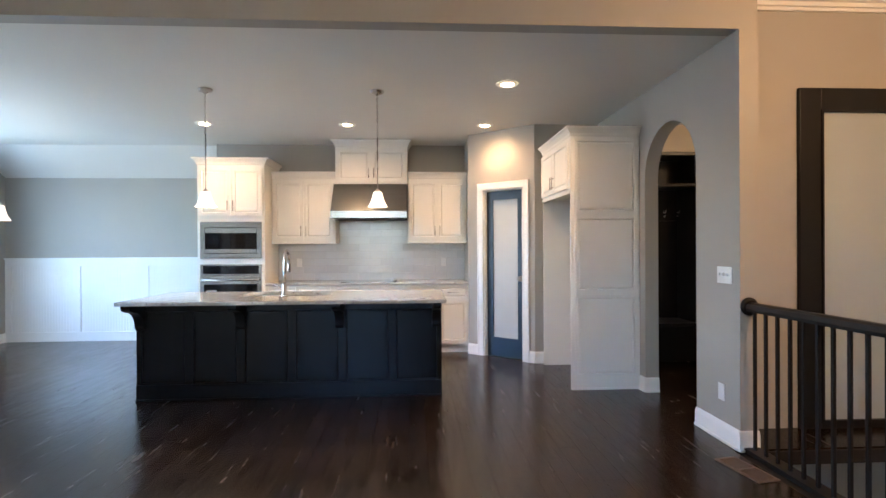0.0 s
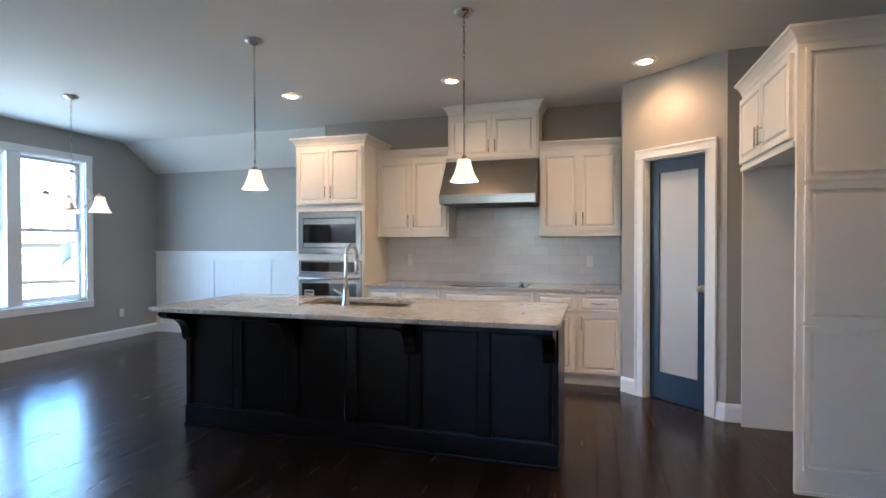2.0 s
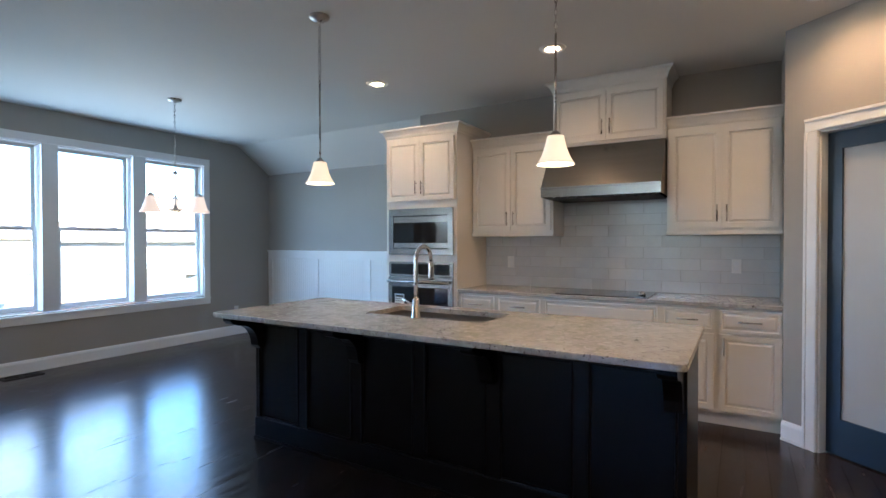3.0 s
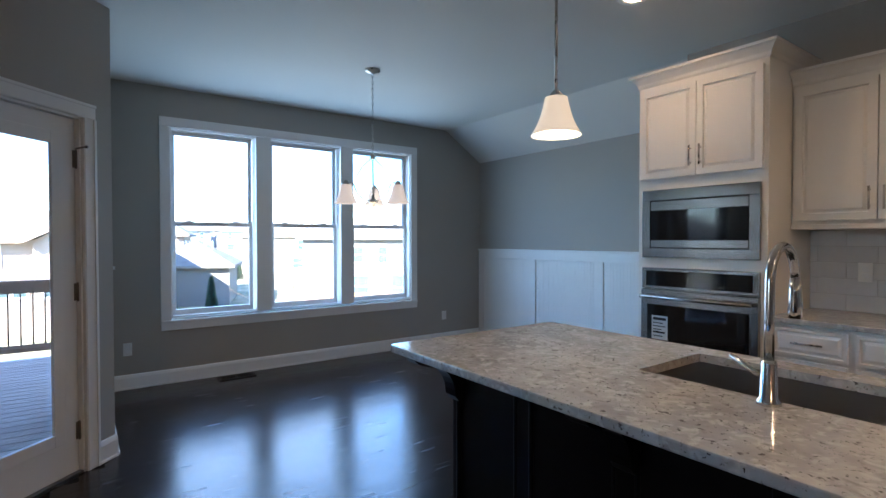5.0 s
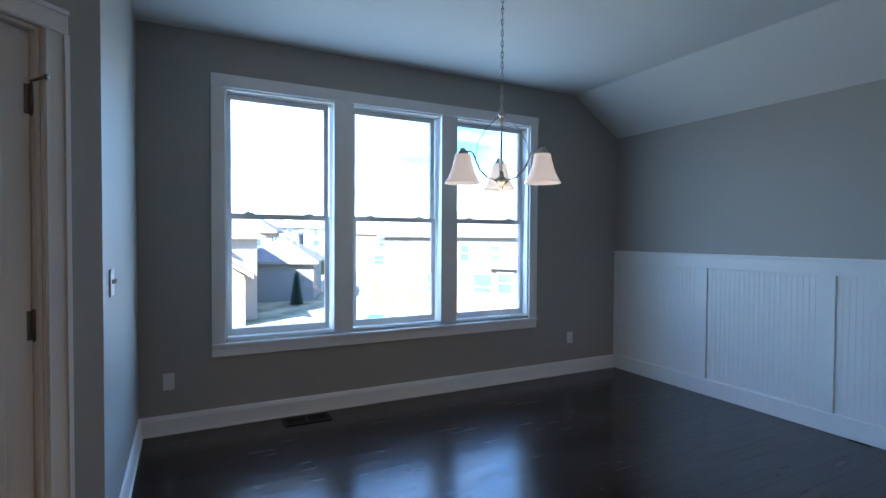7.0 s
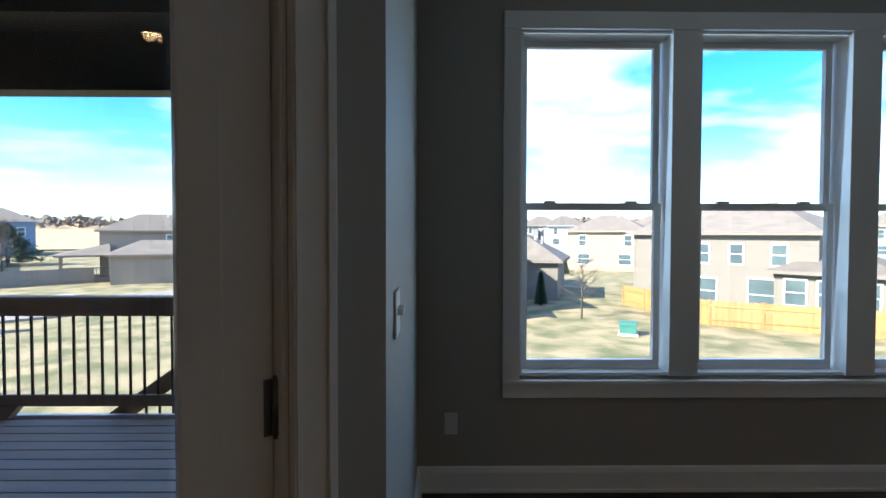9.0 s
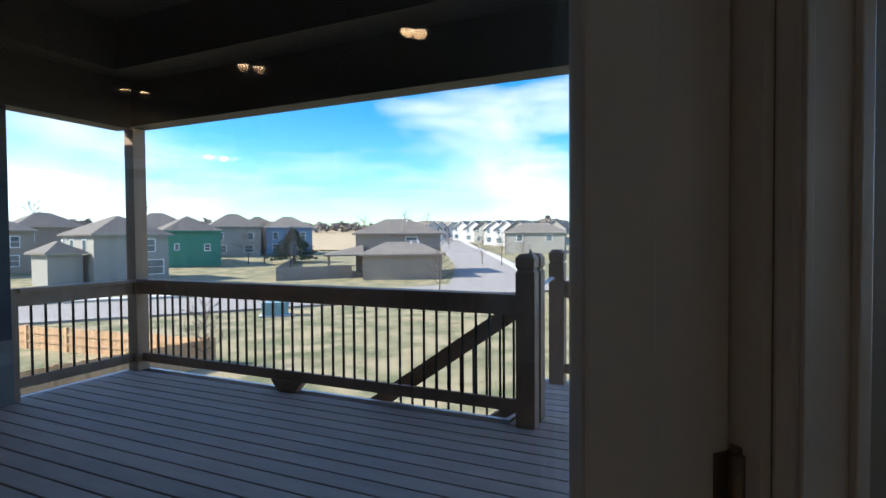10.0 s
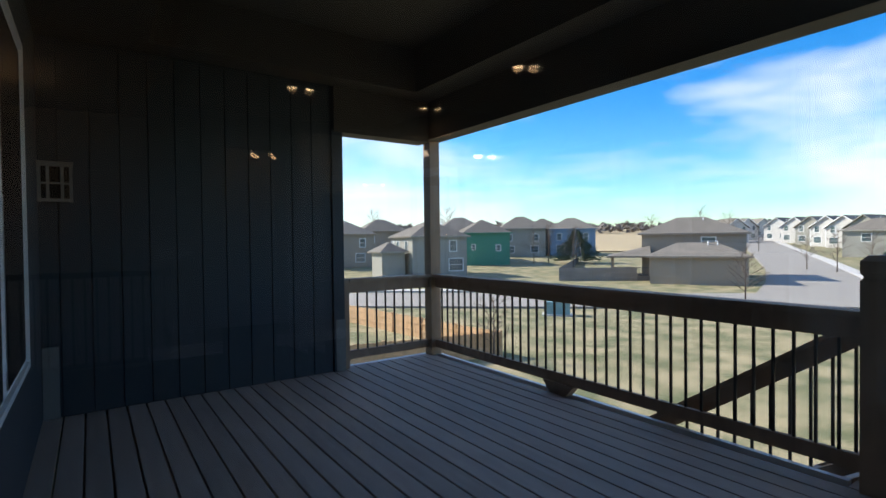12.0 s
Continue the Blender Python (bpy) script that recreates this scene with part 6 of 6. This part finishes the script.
def bare_tree(bearing, dist, height, label, seed):
    rnd = random.Random(seed)
    x, y = away(bearing, dist)
    t_ = thing("tree", x, y, land(x, y) - 0.1, 0, label, "tree", "bare winter trees")
    bm_ = bmesh.new()
    r0 = 0.012 * height + 0.015
    tube(bm_, [(0, 0, 0), (0.02 * height * rnd.uniform(-1, 1), 0, height * 0.5), (0.03 * height * rnd.uniform(-1, 1), 0.02 * height, height * 0.97)], [r0, r0 * 0.6, r0 * 0.15], 6)
    part("trunk", bm_, M_BARK, t_)
    bm_ = bmesh.new()

    def limb(p, d, ln, r, level):
        q = p + d * ln
        mid = p + d * ln * 0.5 + Vector((rnd.uniform(-1, 1), rnd.uniform(-1, 1), 0.3)) * ln * 0.06
        tube(bm_, [p, mid, q], [r, r * 0.7, r * 0.3], 4)
        if level:
            for k in range(4):
                s_ = p + (q - p) * rnd.uniform(0.35, 1.0)
                nd = (d + Vector((rnd.uniform(-1, 1), rnd.uniform(-1, 1), rnd.uniform(-0.2, 0.8))) * 0.8).normalized()
                limb(s_, nd, ln * rnd.uniform(0.4, 0.65), r * 0.5, level - 1)
    for k in range(18):
        z = height * (0.25 + 0.68 * k / 18)
        an = k * 2.4 + rnd.uniform(-0.4, 0.4)
        d = Vector((math.cos(an), math.sin(an), rnd.uniform(0.5, 1.1))).normalized()
        limb(Vector((0, 0, z)), d, height * rnd.uniform(0.20, 0.34) * (1.1 - 0.6 * k / 18), r0 * 0.36, 2)
    part("branches", bm_, M_BARK, t_)


for i, (b, dd, hh) in enumerate(((114.0, 40, 4.2), (72.6, 29, 3.6), (130.5, 78, 6.5), (133.2, 88, 7), (122.6, 125, 8.5), (139.2, 19.5, 2.6), (109.2, 80, 5), (107.0, 76, 5.5),
                                 (152.8, 105, 10), (115.5, 140, 9), (97.5, 120, 11), (113.0, 120, 6), (104.6, 80, 5), (134.8, 86, 6), (118.0, 180, 11), (144.5, 120, 11))):
    bare_tree(b, dd, hh, "bare winter tree with thin branches", 40 + i)


def evergreen(bearing, dist, height, width, label, seed):
    rnd = random.Random(seed)
    x, y = away(bearing, dist)
    t_ = thing("evergreen_tree", x, y, land(x, y) - 0.1, 0, label, "tree", "evergreens")
    bm_ = bmesh.new()
    tube(bm_, [(0, 0, 0), (0, 0, height * 0.95)], [0.02 * height, 0.004 * height], 8)
    part("trunk", bm_, M_BARK, t_)
    bm_ = bmesh.new()
    for k in range(2600):
        u = rnd.random() ** 0.7
        z = height * (0.1 + 0.9 * (1 - u))
        rad = width / 2 * (u * 0.95 + 0.06) * (0.7 + 0.45 * noise.noise(Vector((k * 0.37, z, seed)))) * rnd.uniform(0.35, 1.1)
        an = rnd.uniform(0, 2 * math.pi)
        p = Vector((rad * math.cos(an), rad * math.sin(an), z))
        out_ = Vector((math.cos(an), math.sin(an), rnd.uniform(-0.5, 0.2))).normalized()
        sd = out_.cross(Vector((0, 0, 1))).normalized()
        ln, wd = height * rnd.uniform(0.04, 0.08), height * rnd.uniform(0.010, 0.02)
        bm_.faces.new([bm_.verts.new(c) for c in (p - sd * wd, p + sd * wd, p + out_ * ln)])
        up = out_.cross(sd)
        bm_.faces.new([bm_.verts.new(c) for c in (p - up * wd, p + up * wd, p + out_ * ln)])
    part("crown", bm_, M_NEEDLE, t_)


evergreen(130.2, 88, 5.8, 10.5, "dark spreading pine beyond the street", 3)
evergreen(77.3, 34, 2.4, 0.9, "small columnar evergreen beside the garage", 5)
evergreen(75.2, 62, 2.2, 1.3, "small dark evergreen near the pond", 7)
evergreen(103.8, 88, 2.0, 1.6, "round evergreen shrub by the side street", 6)

# distant tree line
rnd = random.Random(9)
bm = bmesh.new()
for k in range(2600):
    b = rnd.uniform(40, 175)
    dd = rnd.uniform(300, 420)
    x, y = away(b, dd)
    hh = 5 + 5 * noise.noise(Vector((b * 0.25, 0, 4))) + rnd.uniform(-1, 2)
    if hh < 2:
        continue
    z = land(x, y)
    for j in range(3):
        p = Vector((x + rnd.uniform(-2, 2), y + rnd.uniform(-2, 2), z + hh * rnd.uniform(0.2, 0.8)))
        vs = [bm.verts.new(p + Vector((rnd.uniform(-1, 1), rnd.uniform(-1, 1), rnd.uniform(-0.8, 1.2))) * hh * 0.33) for _ in range(4)]
        for q in ((0, 1, 2), (0, 2, 3), (0, 3, 1), (1, 3, 2)):
            bm.faces.new([vs[i] for i in q])
M_FAR = surface("far_woods", (0.20, 0.17, 0.15), (0.13, 0.115, 0.10), rough=0.95, scale=0.1, island=0.25)
solid("woods", bm, M_FAR, "line of bare woods on the skyline", "woods", "stuff")


# ---- tiles and planks ----
TW_, TH_ = 0.3048, 0.1
tile = mesh_of("tile", boxed(0.0015, TW_ - 0.0015, -0.008, 0.0, 0.0015, TH_ - 0.0015, bev=0.0015), M_TILE)
cut = {}
part("grout", boxed(-1.588, 0.998, 7.294, 7.2995, 0.915, 1.445), M_GROUT, WALL_K)
part("grout", boxed(-0.752, 0.202, 7.294, 7.2995, 1.445, 1.75), M_GROUT, WALL_K)
for r in range(9):
    z = 0.917 + r * TH_
    xa, xb = (-1.588, 0.998) if r < 5 else (-0.752, 0.202)
    x = -1.7 - (TW_ / 2 if r % 2 else 0)
    h = min(TH_, 1.75 - z)
    while x < xb:
        a, b = max(x, xa), min(x + TW_, xb)
        if b - a > 0.02:
            if a == x and b == x + TW_ and h == TH_:
                me = tile
            else:
                key = (round(b - a, 3), round(h, 3))
                if key not in cut:
                    cut[key] = mesh_of("tile", boxed(0.0015, b - a - 0.0015, -0.008, 0.0, 0.0015, h - 0.0015, bev=0.0015), M_TILE)
                me = cut[key]
            part("tile", me, M_TILE, WALL_K).matrix_basis = pose(a, 7.294, z)
        x += TW_

PW = 0.127
rnd = random.Random(21)
lengths = (0.75, 1.05, 1.35, 1.65)
plank_me = {ln: mesh_of("plank", boxed(0.0006, PW - 0.0006, 0.0008, ln - 0.0008, -0.011, 0.0), M_FLOOR) for ln in lengths}
rest = bmesh.new()
near = []
k = 0
while -5.72 + k * PW < 4.3:
    x = -5.72 + k * PW
    low = 3.62 if x < -4.20 else (3.62 - max(0, x + 4.14) if x < -3.20 else -3.99)
    ya, yb = (low, 7.95) if x < -2.43 else ((-3.99, 7.25) if x + PW < 2.5 else (3.43, 6.0))
    y = ya - rnd.uniform(0, 1.2)
    while y < yb:
        ln = rnd.choice(lengths)
        a, b = max(y, ya), min(y + ln, yb)
        if b - a > 0.04:
            under_island = -2.1 < x < 0.40 and a > 4.9 and b < 5.45
            if a == y and b == y + ln and -5.7 < x < 1.6 and 2.6 < a < 7.0 and len(near) < 300 and not under_island and not (x > -2.2 and a > 6.6):
                near.append((ln, x, a))
            else:
                box(rest, x + 0.0006, x + PW - 0.0006, a + 0.0008, b - 0.0008, -0.011, 0.0)
        y += ln
    k += 1
for ln, x, a in near:
    part("plank", plank_me[ln], M_FLOOR, FLOOR).matrix_basis = pose(x, a, 0)
part("planks", rest, M_FLOOR_REST, FLOOR, "dark hardwood planks", "stuff")
